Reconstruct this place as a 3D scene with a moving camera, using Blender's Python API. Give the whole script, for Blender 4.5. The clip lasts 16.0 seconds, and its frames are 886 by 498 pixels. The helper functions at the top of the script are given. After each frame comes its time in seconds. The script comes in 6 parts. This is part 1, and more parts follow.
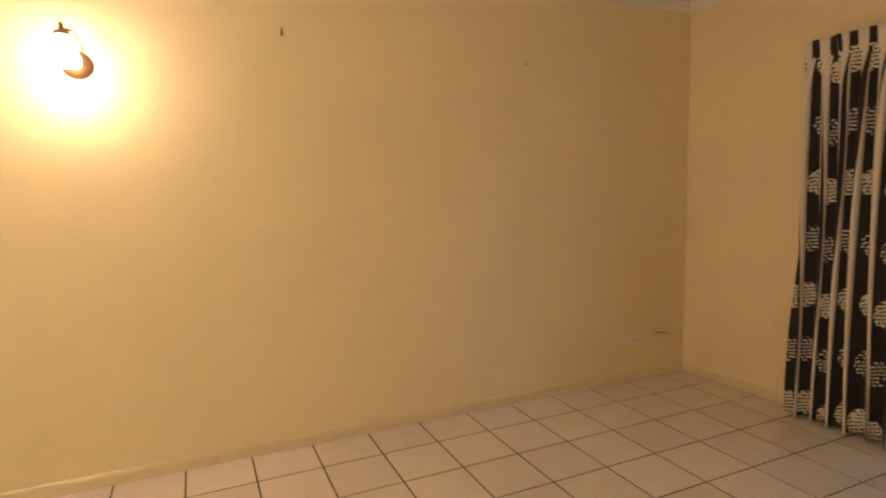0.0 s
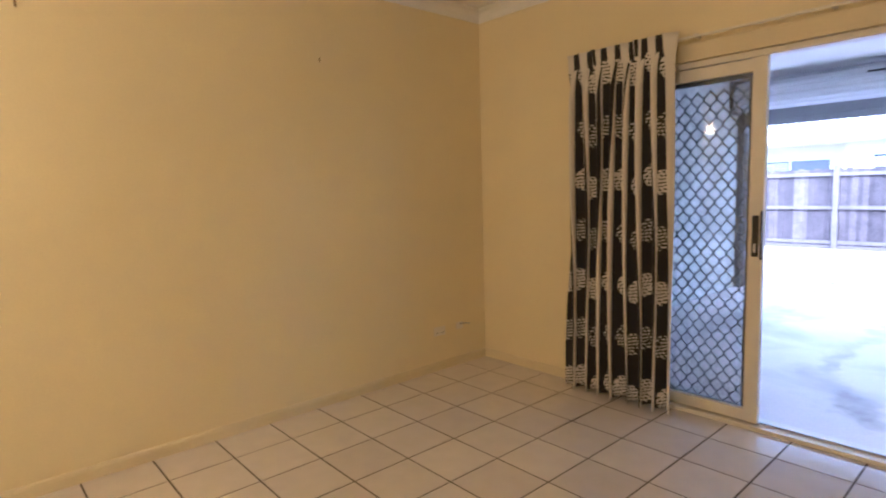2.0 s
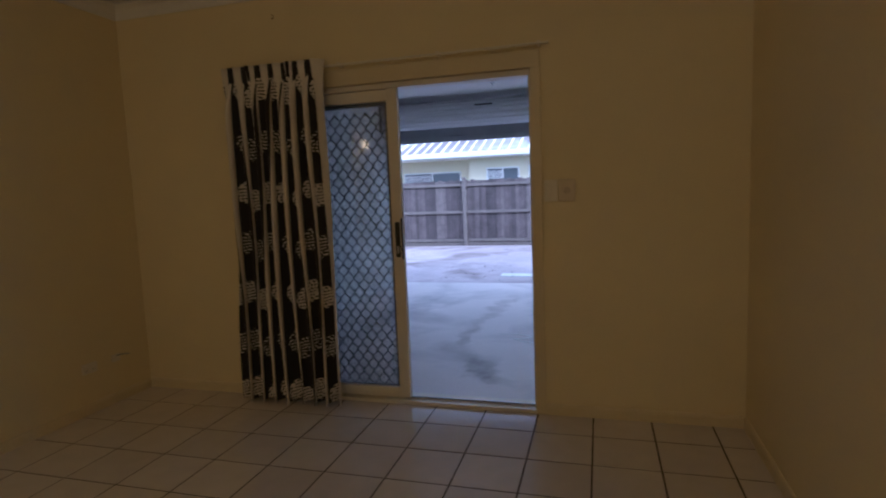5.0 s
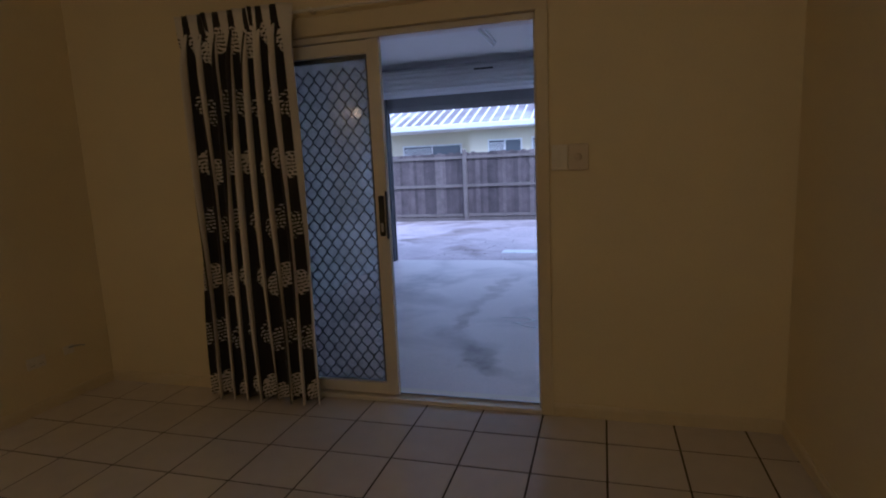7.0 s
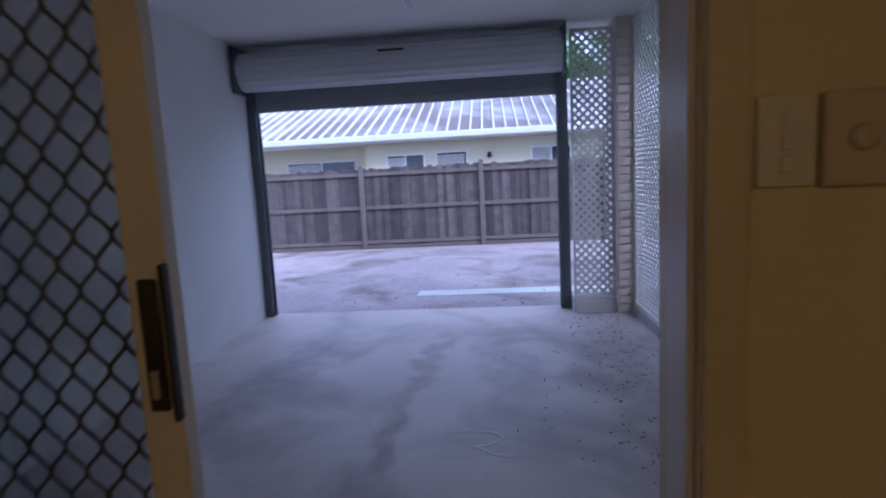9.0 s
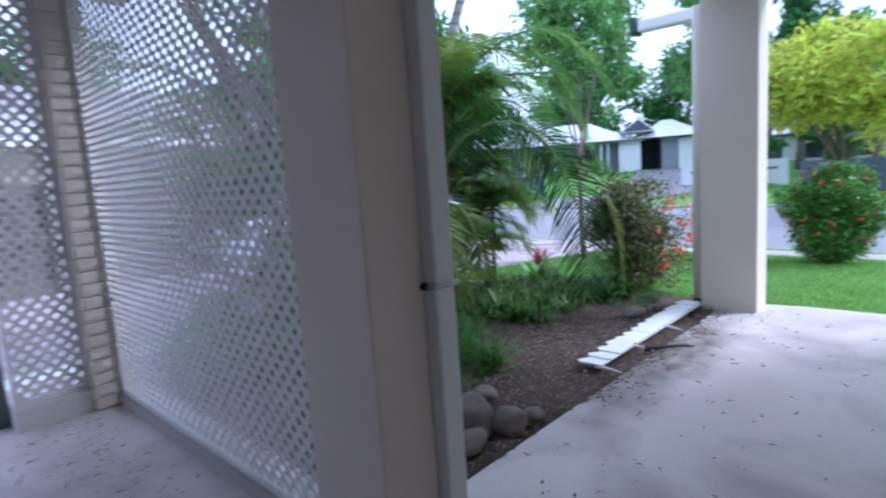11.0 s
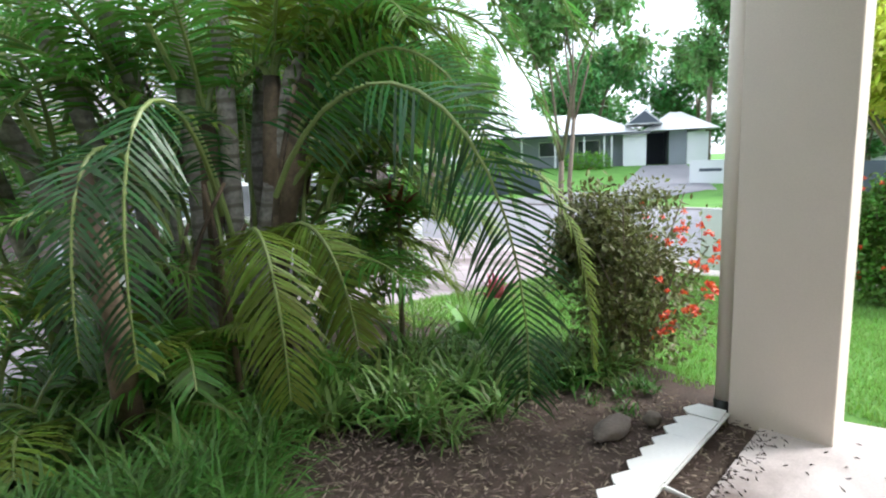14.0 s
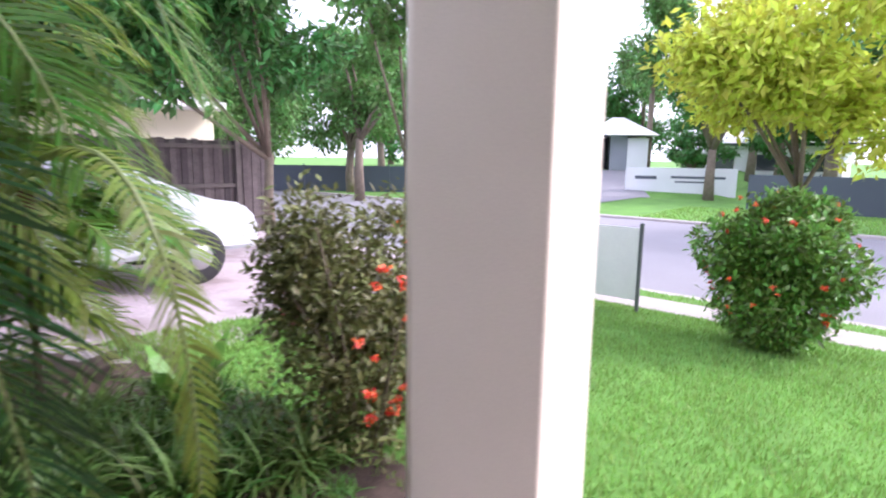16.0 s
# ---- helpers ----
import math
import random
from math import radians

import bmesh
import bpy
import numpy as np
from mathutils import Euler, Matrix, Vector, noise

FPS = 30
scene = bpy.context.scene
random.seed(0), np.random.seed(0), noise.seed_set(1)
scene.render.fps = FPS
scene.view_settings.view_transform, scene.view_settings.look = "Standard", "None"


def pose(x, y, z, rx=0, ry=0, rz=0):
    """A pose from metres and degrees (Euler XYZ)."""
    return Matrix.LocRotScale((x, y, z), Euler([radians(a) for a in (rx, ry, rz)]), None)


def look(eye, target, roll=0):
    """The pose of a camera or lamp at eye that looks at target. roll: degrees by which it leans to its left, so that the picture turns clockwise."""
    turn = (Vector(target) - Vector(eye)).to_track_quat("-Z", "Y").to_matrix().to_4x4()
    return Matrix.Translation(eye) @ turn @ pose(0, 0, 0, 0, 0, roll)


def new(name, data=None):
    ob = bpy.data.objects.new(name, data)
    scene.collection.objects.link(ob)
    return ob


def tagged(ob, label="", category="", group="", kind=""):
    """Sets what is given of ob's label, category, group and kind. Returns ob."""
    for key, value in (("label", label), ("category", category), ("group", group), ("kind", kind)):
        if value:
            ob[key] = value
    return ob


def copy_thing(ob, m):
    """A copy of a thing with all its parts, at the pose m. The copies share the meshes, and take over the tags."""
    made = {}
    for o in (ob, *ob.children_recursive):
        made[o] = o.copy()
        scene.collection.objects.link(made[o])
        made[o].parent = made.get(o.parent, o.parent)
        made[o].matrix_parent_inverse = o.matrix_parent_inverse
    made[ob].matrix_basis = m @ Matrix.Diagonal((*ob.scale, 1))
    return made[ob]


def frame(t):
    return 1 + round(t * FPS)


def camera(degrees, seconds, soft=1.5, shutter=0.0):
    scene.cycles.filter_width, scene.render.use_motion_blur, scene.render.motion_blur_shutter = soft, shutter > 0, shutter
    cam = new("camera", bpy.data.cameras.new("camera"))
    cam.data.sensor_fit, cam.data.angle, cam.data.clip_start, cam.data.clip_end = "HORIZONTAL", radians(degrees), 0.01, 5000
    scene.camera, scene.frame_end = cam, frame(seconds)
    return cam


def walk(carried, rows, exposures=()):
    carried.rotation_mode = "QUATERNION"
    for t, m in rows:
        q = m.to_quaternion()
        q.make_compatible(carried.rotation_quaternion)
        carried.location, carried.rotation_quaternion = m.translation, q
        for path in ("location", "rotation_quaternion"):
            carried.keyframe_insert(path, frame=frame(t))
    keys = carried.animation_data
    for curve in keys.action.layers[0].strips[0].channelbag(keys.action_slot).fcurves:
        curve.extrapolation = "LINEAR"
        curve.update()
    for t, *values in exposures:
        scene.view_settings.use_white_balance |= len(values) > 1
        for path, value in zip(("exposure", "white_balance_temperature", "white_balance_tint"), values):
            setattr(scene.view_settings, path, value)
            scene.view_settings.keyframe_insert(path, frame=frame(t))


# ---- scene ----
cam = camera(77.4, 16.0, soft=2.0, shutter=0.4)
# seconds, eye, the way it looks, lean
PATH = [
    (0.0, (3.114, -3.459, 1.433), (0.3920, -2.2362, 1.1249), -1.22),
    (0.5, (3.130, -3.420, 1.419), (0.5218, -1.9680, 1.1227), -1.29),
    (1.0, (3.156, -3.376, 1.417), (0.6833, -1.7057, 1.1067), -1.52),
    (1.5, (3.169, -3.327, 1.400), (0.8004, -1.5137, 1.0837), -1.53),
    (2.0, (3.191, -3.278, 1.401), (0.9588, -1.2990, 1.0840), -1.64),
    (2.5, (3.212, -3.271, 1.409), (1.2072, -1.0617, 1.0938), -1.48),
    (3.0, (3.227, -3.273, 1.422), (1.5097, -0.8337, 1.1068), -1.53),
    (3.5, (3.241, -3.288, 1.421), (1.8013, -0.6745, 1.1076), -1.64),
    (4.0, (3.264, -3.306, 1.419), (2.0318, -0.5898, 1.0976), -1.80),
    (4.5, (3.277, -3.327, 1.416), (2.2297, -0.5337, 1.0974), -1.98),
    (5.0, (3.326, -3.348, 1.417), (2.5086, -0.4801, 1.0934), -2.30),
    (5.2, (3.347, -3.352, 1.414), (2.5956, -0.4662, 1.0874), -2.42),
    (7.3, (3.207, -2.650, 1.379), (2.3722, 0.1934, 0.9122), -2.59),
    (7.5, (3.149, -2.464, 1.403), (2.3720, 0.4040, 0.9900), -2.96),
    (8.0, (2.976, -1.924, 1.404), (2.2520, 0.9691, 1.0762), -3.09),
    (8.5, (2.803, -1.371, 1.370), (2.2808, 1.5633, 1.0227), -2.54),
    (9.0, (2.635, -0.834, 1.356), (2.3702, 2.1296, 0.9718), -2.97),
    (9.5, (2.564, -0.438, 1.372), (2.7249, 2.5227, 0.9135), -3.00),
    (10.0, (2.572, -0.014, 1.359), (3.5883, 2.7727, 0.9076), -4.80),
    (10.2, (2.612, 0.120, 1.329), (3.8963, 2.7970, 0.9000), -4.80),
    (12.3, (3.896, 1.103, 1.352), (6.5833, 2.3657, 0.9218), -2.36),
    (12.5, (4.082, 1.178, 1.354), (6.7482, 2.4828, 0.9178), -2.66),
    (13.0, (4.546, 1.344, 1.366), (6.9729, 3.0636, 0.9728), -1.05),
    (13.5, (4.894, 1.445, 1.369), (7.1135, 3.4170, 0.9415), -0.91),
    (14.0, (5.244, 1.479, 1.367), (7.3777, 3.5359, 0.9029), -2.19),
    (14.5, (5.612, 1.420, 1.361), (7.6007, 3.6148, 0.8827), -1.55),
    (15.0, (6.095, 1.366, 1.344), (8.1691, 3.4726, 0.8316), -1.18),
    (15.5, (6.608, 1.309, 1.362), (8.8267, 3.2611, 0.8463), -1.17),
    (16.0, (7.107, 1.193, 1.360), (9.3915, 3.0739, 0.8675), 0.75),
]
EXPOSURES = [(0.0, 3.05, 4700, 27), (1.0, 3.15, 4550, 26), (1.5, 3.25, 4450, 24), (2.5, 3.1, 4300, 18), (3.5, 2.95, 4350, 16), (4.2, 2.1, 4250, 17), (5.0, 1.1, 4450, 18), (7.5, 0.78, 4400, 21), (8.5, 0.66, 4450, 23), (9.0, 0.58, 4620, 26), (10.2, 0.70, 4720, 26), (12.3, 1.45, 5400, 6), (13.5, 1.3, 5900, 8), (15.0, 1.5, 5850, 20), (16.0, 1.5, 5800, 32)]
walk(cam, [(t, look(e, g, r)) for t, e, g, r in PATH], EXPOSURES)

# ---- world, sun, lamps ----
world = bpy.data.worlds.new("sky")
scene.world = world
world.use_nodes = True
wn, wl = world.node_tree.nodes, world.node_tree.links
sky = wn.new("ShaderNodeTexSky")
sky.sky_type, sky.sun_disc = "NISHITA", False
sky.sun_elevation, sky.sun_rotation = radians(38), radians(125)
sky.air_density, sky.dust_density, sky.ozone_density = 1.0, 6.0, 1.0
# thin cloud all over: the sky's light is mixed towards a plain white veil
veil = wn.new("ShaderNodeMix")
veil.data_type = "RGBA"
veil.inputs["Factor"].default_value = 0.72
veil.inputs["B"].default_value = (7.6, 7.9, 8.3, 1)
wl.new(sky.outputs["Color"], veil.inputs["A"])
wl.new(veil.outputs["Result"], wn["Background"].inputs["Color"])
wn["Background"].inputs["Strength"].default_value = 0.13

sun = new("sun", bpy.data.lights.new("sun", "SUN"))
sun.data.energy, sun.data.angle, sun.data.color = 1.6, radians(18), (1.0, 0.95, 0.86)
sun.matrix_world = look((0, 0, 0), (-0.62, 0.52, -0.62))


# ---- materials ----
def mat(name, colour, rough=0.6, metal=0.0, vary=0.12, scale=3.0, fine=60.0, bump=0.1, spread=0.0, island=False, sheer=0.0, coat=0.0, stain=None, stain_scale=1.2, stain_cut=(0.52, 0.66), spec=0.5):
    """A surface with variation at two scales: broad blotches and fine grain, in metres."""
    m = bpy.data.materials.new(name)
    m.use_nodes = True
    n, l = m.node_tree.nodes, m.node_tree.links
    b = n["Principled BSDF"]
    geo = n.new("ShaderNodeNewGeometry")
    big, small = n.new("ShaderNodeTexNoise"), n.new("ShaderNodeTexNoise")
    big.inputs["Scale"].default_value, big.inputs["Detail"].default_value = scale, 5
    small.inputs["Scale"].default_value, small.inputs["Detail"].default_value = fine, 4
    for t in (big, small):
        l.new(geo.outputs["Position"], t.inputs["Vector"])
    val = n.new("ShaderNodeMath")
    val.operation = "ADD"
    l.new(big.outputs["Fac"], val.inputs[0])
    l.new(small.outputs["Fac"], val.inputs[1])
    rng = n.new("ShaderNodeMapRange")
    rng.inputs["From Min"].default_value, rng.inputs["From Max"].default_value = 0.6, 1.4
    rng.inputs["To Min"].default_value, rng.inputs["To Max"].default_value = 1 - vary, 1 + vary
    l.new(val.outputs[0], rng.inputs["Value"])
    hsv = n.new("ShaderNodeHueSaturation")
    hsv.inputs["Color"].default_value = (*colour, 1)
    value = rng.outputs["Result"]
    if spread:
        src = geo.outputs["Random Per Island"] if island else n.new("ShaderNodeObjectInfo").outputs["Random"]
        r2 = n.new("ShaderNodeMapRange")
        r2.inputs["To Min"].default_value, r2.inputs["To Max"].default_value = 1 - spread, 1 + spread
        l.new(src, r2.inputs["Value"])
        mul = n.new("ShaderNodeMath")
        mul.operation = "MULTIPLY"
        l.new(value, mul.inputs[0])
        l.new(r2.outputs["Result"], mul.inputs[1])
        value = mul.outputs[0]
        hue = n.new("ShaderNodeMapRange")
        hue.inputs["To Min"].default_value, hue.inputs["To Max"].default_value = 0.5 - spread * 0.06, 0.5 + spread * 0.06
        l.new(src, hue.inputs["Value"])
        l.new(hue.outputs["Result"], hsv.inputs["Hue"])
    l.new(value, hsv.inputs["Value"])
    colour_out = hsv.outputs["Color"]
    if stain:
        st = n.new("ShaderNodeTexNoise")
        st.inputs["Scale"].default_value, st.inputs["Detail"].default_value, st.inputs["Distortion"].default_value = stain_scale, 7, 0.6
        l.new(geo.outputs["Position"], st.inputs["Vector"])
        sr = n.new("ShaderNodeMapRange")
        sr.inputs["From Min"].default_value, sr.inputs["From Max"].default_value = stain_cut
        l.new(st.outputs["Fac"], sr.inputs["Value"])
        mx = n.new("ShaderNodeMix")
        mx.data_type = "RGBA"
        l.new(sr.outputs["Result"], mx.inputs["Factor"])
        l.new(colour_out, mx.inputs["A"])
        mx.inputs["B"].default_value = (*stain, 1)
        colour_out = mx.outputs["Result"]
    l.new(colour_out, b.inputs["Base Color"])
    b.inputs["Roughness"].default_value, b.inputs["Metallic"].default_value = rough, metal
    b.inputs["Coat Weight"].default_value = coat
    b.inputs["Specular IOR Level"].default_value = spec
    if bump:
        bp = n.new("ShaderNodeBump")
        bp.inputs["Strength"].default_value, bp.inputs["Distance"].default_value = min(1.0, bump * 3), 0.004
        l.new(val.outputs[0], bp.inputs["Height"])
        l.new(bp.outputs["Normal"], b.inputs["Normal"])
    if sheer:
        tr = n.new("ShaderNodeBsdfTranslucent")
        l.new(colour_out, tr.inputs["Color"])
        ms = n.new("ShaderNodeMixShader")
        ms.inputs[0].default_value = sheer
        l.new(b.outputs[0], ms.inputs[1])
        l.new(tr.outputs[0], ms.inputs[2])
        l.new(ms.outputs[0], n["Material Output"].inputs["Surface"])
    return m


def shaped_stains(m, marks):
    """Adds ragged oval stains, each at its own place on the floor, to a material."""
    n, l = m.node_tree.nodes, m.node_tree.links
    b, geo = n["Principled BSDF"], n.new("ShaderNodeNewGeometry")
    warp, wob, patch = n.new("ShaderNodeTexNoise"), n.new("ShaderNodeVectorMath"), n.new("ShaderNodeTexNoise")
    warp.inputs["Scale"].default_value, warp.inputs["Detail"].default_value = 2.6, 6
    patch.inputs["Scale"].default_value, patch.inputs["Detail"].default_value = 7.0, 6
    wob.operation, wob.inputs[1].default_value, wob.inputs[2].default_value = "MULTIPLY_ADD", (0.7, 0.7, 0), (-0.35, -0.35, 0)
    add = n.new("ShaderNodeVectorMath")
    l.new(geo.outputs["Position"], warp.inputs["Vector"])
    l.new(geo.outputs["Position"], patch.inputs["Vector"])
    l.new(warp.outputs["Color"], wob.inputs[0])
    l.new(geo.outputs["Position"], add.inputs[0])
    l.new(wob.outputs[0], add.inputs[1])
    out = b.inputs["Base Color"].links[0].from_socket
    for x, y, rx, ry, turn, colour, strength in marks:
        mp, ln, rg, mul, mx = n.new("ShaderNodeMapping"), n.new("ShaderNodeVectorMath"), n.new("ShaderNodeMapRange"), n.new("ShaderNodeMath"), n.new("ShaderNodeMix")
        mp.vector_type = "TEXTURE"
        mp.inputs["Location"].default_value, mp.inputs["Rotation"].default_value, mp.inputs["Scale"].default_value = (x, y, SLAB_TOP), (0, 0, radians(turn)), (rx, ry, 1)
        l.new(add.outputs[0], mp.inputs["Vector"])
        ln.operation = "LENGTH"
        l.new(mp.outputs[0], ln.inputs[0])
        rg.interpolation_type = "SMOOTHSTEP"
        rg.inputs["From Min"].default_value, rg.inputs["From Max"].default_value = 1.25, 0.35
        rg.inputs["To Max"].default_value = strength * 1.7
        l.new(ln.outputs["Value"], rg.inputs["Value"])
        mul.operation, mul.use_clamp = "MULTIPLY", True
        l.new(rg.outputs["Result"], mul.inputs[0])
        l.new(patch.outputs["Fac"], mul.inputs[1])
        mx.data_type = "RGBA"
        l.new(mul.outputs[0], mx.inputs["Factor"])
        l.new(out, mx.inputs["A"])
        mx.inputs["B"].default_value = (*colour, 1)
        out = mx.outputs["Result"]
    l.new(out, b.inputs["Base Color"])


SLAB_TOP = -0.09


def ring_bark(m, dark):
    """Adds the leaf-scar rings of a palm trunk to a material."""
    n, l = m.node_tree.nodes, m.node_tree.links
    b, geo, wv, mx, cr = n["Principled BSDF"], n.new("ShaderNodeNewGeometry"), n.new("ShaderNodeTexWave"), n.new("ShaderNodeMix"), n.new("ShaderNodeMapRange")
    wv.bands_direction, wv.inputs["Scale"].default_value, wv.inputs["Distortion"].default_value, wv.inputs["Detail Scale"].default_value = "Z", 2.9, 3.5, 1.6
    l.new(geo.outputs["Position"], wv.inputs["Vector"])
    cr.inputs["From Min"].default_value, cr.inputs["From Max"].default_value = 0.72, 0.95
    l.new(wv.outputs["Fac"], cr.inputs["Value"])
    mx.data_type = "RGBA"
    old = b.inputs["Base Color"].links[0].from_socket
    l.new(old, mx.inputs["A"])
    mx.inputs["B"].default_value = (*dark, 1)
    l.new(cr.outputs["Result"], mx.inputs["Factor"])
    l.new(mx.outputs["Result"], b.inputs["Base Color"])
    return m


def glass_mat(name, tint=(0.95, 0.97, 0.97)):
    m = bpy.data.materials.new(name)
    m.use_nodes = True
    n, l = m.node_tree.nodes, m.node_tree.links
    t, g, mx, fr = n.new("ShaderNodeBsdfTransparent"), n.new("ShaderNodeBsdfGlossy"), n.new("ShaderNodeMixShader"), n.new("ShaderNodeMath")
    lw, pw = n.new("ShaderNodeLayerWeight"), n.new("ShaderNodeMath")
    lw.inputs["Blend"].default_value = 0.5
    pw.operation, pw.inputs[1].default_value = "POWER", 4.0
    fr.operation, fr.inputs[1].default_value, fr.inputs[2].default_value = "MULTIPLY_ADD", 0.85, 0.035
    l.new(lw.outputs["Facing"], pw.inputs[0])
    l.new(pw.outputs[0], fr.inputs[0])
    t.inputs[0].default_value = (*tint, 1)
    g.inputs["Roughness"].default_value = 0.02
    l.new(fr.outputs[0], mx.inputs[0])
    l.new(t.outputs[0], mx.inputs[1])
    l.new(g.outputs[0], mx.inputs[2])
    l.new(mx.outputs[0], n["Material Output"].inputs["Surface"])
    return m


def mesh_cloth_mat(name, colour, cover):
    """A woven mesh too fine to see: part thread, part open."""
    m = bpy.data.materials.new(name)
    m.use_nodes = True
    n, l = m.node_tree.nodes, m.node_tree.links
    b, t, mx, w, geo, rg = n["Principled BSDF"], n.new("ShaderNodeBsdfTransparent"), n.new("ShaderNodeMixShader"), n.new("ShaderNodeTexNoise"), n.new("ShaderNodeNewGeometry"), n.new("ShaderNodeMapRange")
    b.inputs["Base Color"].default_value, b.inputs["Roughness"].default_value = (*colour, 1), 0.7
    w.inputs["Scale"].default_value = 5
    l.new(geo.outputs["Position"], w.inputs["Vector"])
    rg.inputs["To Min"].default_value, rg.inputs["To Max"].default_value = cover - 0.12, cover + 0.12
    l.new(w.outputs["Fac"], rg.inputs["Value"])
    l.new(rg.outputs["Result"], mx.inputs[0])
    l.new(t.outputs[0], mx.inputs[1])
    l.new(b.outputs[0], mx.inputs[2])
    l.new(mx.outputs[0], n["Material Output"].inputs["Surface"])
    return m


def glow_mat(name, colour, strength):
    m = bpy.data.materials.new(name)
    m.use_nodes = True
    b = m.node_tree.nodes["Principled BSDF"]
    b.inputs["Base Color"].default_value = (0.9, 0.85, 0.75, 1)
    b.inputs["Emission Color"].default_value = (*colour, 1)
    b.inputs["Emission Strength"].default_value = strength
    return m


M_WALL = mat("cream_wall_paint", (0.78, 0.67, 0.38), 0.55, vary=0.035, scale=1.2, fine=90, bump=0.03)
M_TRIM = mat("cream_gloss_trim", (0.70, 0.60, 0.36), 0.35, vary=0.04, scale=4, bump=0.02)
M_CEIL = mat("white_ceiling_paint", (0.80, 0.78, 0.73), 0.7, vary=0.03, scale=1.5, bump=0.03)
M_TILE = mat("speckled_glazed_tile", (0.66, 0.60, 0.53), 0.11, vary=0.07, scale=9, fine=260, bump=0.01, spread=0.05)
M_GROUT = mat("dark_grout", (0.06, 0.042, 0.03), 0.9, vary=0.25, scale=5, bump=0.15)
M_ALU = mat("cream_powder_coated_aluminium", (0.74, 0.68, 0.56), 0.35, vary=0.03, scale=6, bump=0.01)
M_BLACK = mat("black_plastic", (0.015, 0.015, 0.016), 0.4, vary=0.1, bump=0.02)
M_MESH = mat("dark_security_grille", (0.10, 0.11, 0.12), 0.45, metal=0.3, vary=0.15, bump=0.02)
M_SCREEN = mesh_cloth_mat("grey_insect_screen", (0.10, 0.11, 0.12), 0.28)
M_GLASS = glass_mat("window_glass")
M_SWITCH = mat("aged_cream_plastic", (0.66, 0.56, 0.38), 0.35, vary=0.05, bump=0.01)
M_SWITCH2 = mat("white_plastic", (0.78, 0.72, 0.58), 0.35, vary=0.03, bump=0.01)
M_BRASS = mat("tarnished_brass", (0.28, 0.17, 0.07), 0.35, metal=0.9, vary=0.2, scale=20, bump=0.05)
M_STEEL = mat("zinc_steel", (0.45, 0.45, 0.45), 0.4, metal=0.8, vary=0.12, bump=0.03)
M_SHADE = glow_mat("lit_opal_glass", (1.0, 0.62, 0.25), 3)
M_RENDER = mat("white_render", (0.74, 0.74, 0.72), 0.75, vary=0.05, scale=2, fine=120, bump=0.08)
M_COLUMN = mat("cream_render", (0.75, 0.67, 0.58), 0.75, vary=0.05, scale=2.5, fine=110, bump=0.12)
M_WHITE = mat("white_paint", (0.80, 0.80, 0.78), 0.5, vary=0.05, scale=6, bump=0.03)
M_PORCH = mat("stained_porch_concrete", (0.70, 0.63, 0.61), 0.5, vary=0.14, scale=1.3, fine=80, bump=0.1, stain=(0.38, 0.33, 0.33), stain_scale=1.1, stain_cut=(0.50, 0.74))
# the slab's own marks: an oil spill with its trail, old tyre tracks, soil washed over the edge (x, y, half sizes, turn, colour, strength)
shaped_stains(M_PORCH, [
    (2.38, 1.05, 0.16, 0.42, 38, (0.13, 0.09, 0.07), 0.75),
    (2.02, 1.95, 0.13, 0.75, 4, (0.20, 0.15, 0.13), 0.55),
    (2.10, 3.35, 0.12, 0.9, -6, (0.24, 0.19, 0.17), 0.45),
    (0.95, 3.1, 0.30, 1.7, -8, (0.24, 0.22, 0.24), 0.5),
    (2.75, 3.2, 0.26, 1.6, 6, (0.30, 0.27, 0.28), 0.4),
    (3.6, 2.9, 0.35, 1.7, 0, (0.22, 0.16, 0.13), 0.45),
    (6.9, 2.08, 1.5, 0.30, 0, (0.13, 0.09, 0.075), 0.8)])
M_DRIVE = mat("old_driveway_concrete", (0.46, 0.39, 0.40), 0.8, vary=0.30, scale=0.9, fine=28, bump=0.3, stain=(0.22, 0.175, 0.165), stain_scale=0.9, stain_cut=(0.48, 0.68))
M_STRIPE = mat("pale_concrete", (0.72, 0.72, 0.70), 0.7, vary=0.12, scale=5, bump=0.1)
M_DOORSHEET = mat("white_roller_door_steel", (0.66, 0.66, 0.66), 0.4, metal=0.1, vary=0.06, scale=3, bump=0.03)
M_GUIDE = mat("grey_galvanised_steel", (0.16, 0.17, 0.18), 0.5, metal=0.5, vary=0.15, scale=6, bump=0.05)
# the roller door's steel greyed: backlit shade put into the colour
M_SLATSHADE = mat("shaded_door_slat_steel", (0.36, 0.37, 0.38), 0.5, metal=0.2, vary=0.12, scale=5, bump=0.04)
M_PALING = mat("weathered_paling", (0.115, 0.092, 0.092), 0.85, vary=0.4, scale=5, fine=50, bump=0.3, spread=0.45)
M_RAIL = mat("weathered_fence_rail", (0.16, 0.135, 0.125), 0.85, vary=0.25, scale=4, fine=50, bump=0.3)
M_CREAMHOUSE = mat("pale_yellow_render", (0.74, 0.69, 0.52), 0.8, vary=0.05, scale=1.2, bump=0.05)
M_TRAY = mat("weathered_roof_sheet", (0.40, 0.39, 0.40), 0.6, vary=0.2, scale=0.8, fine=9, bump=0.05, stain=(0.17, 0.14, 0.14), stain_scale=0.6, stain_cut=(0.36, 0.58))
M_RIB = mat("pale_roof_rib", (0.74, 0.74, 0.74), 0.5, vary=0.1, scale=2, bump=0.03)
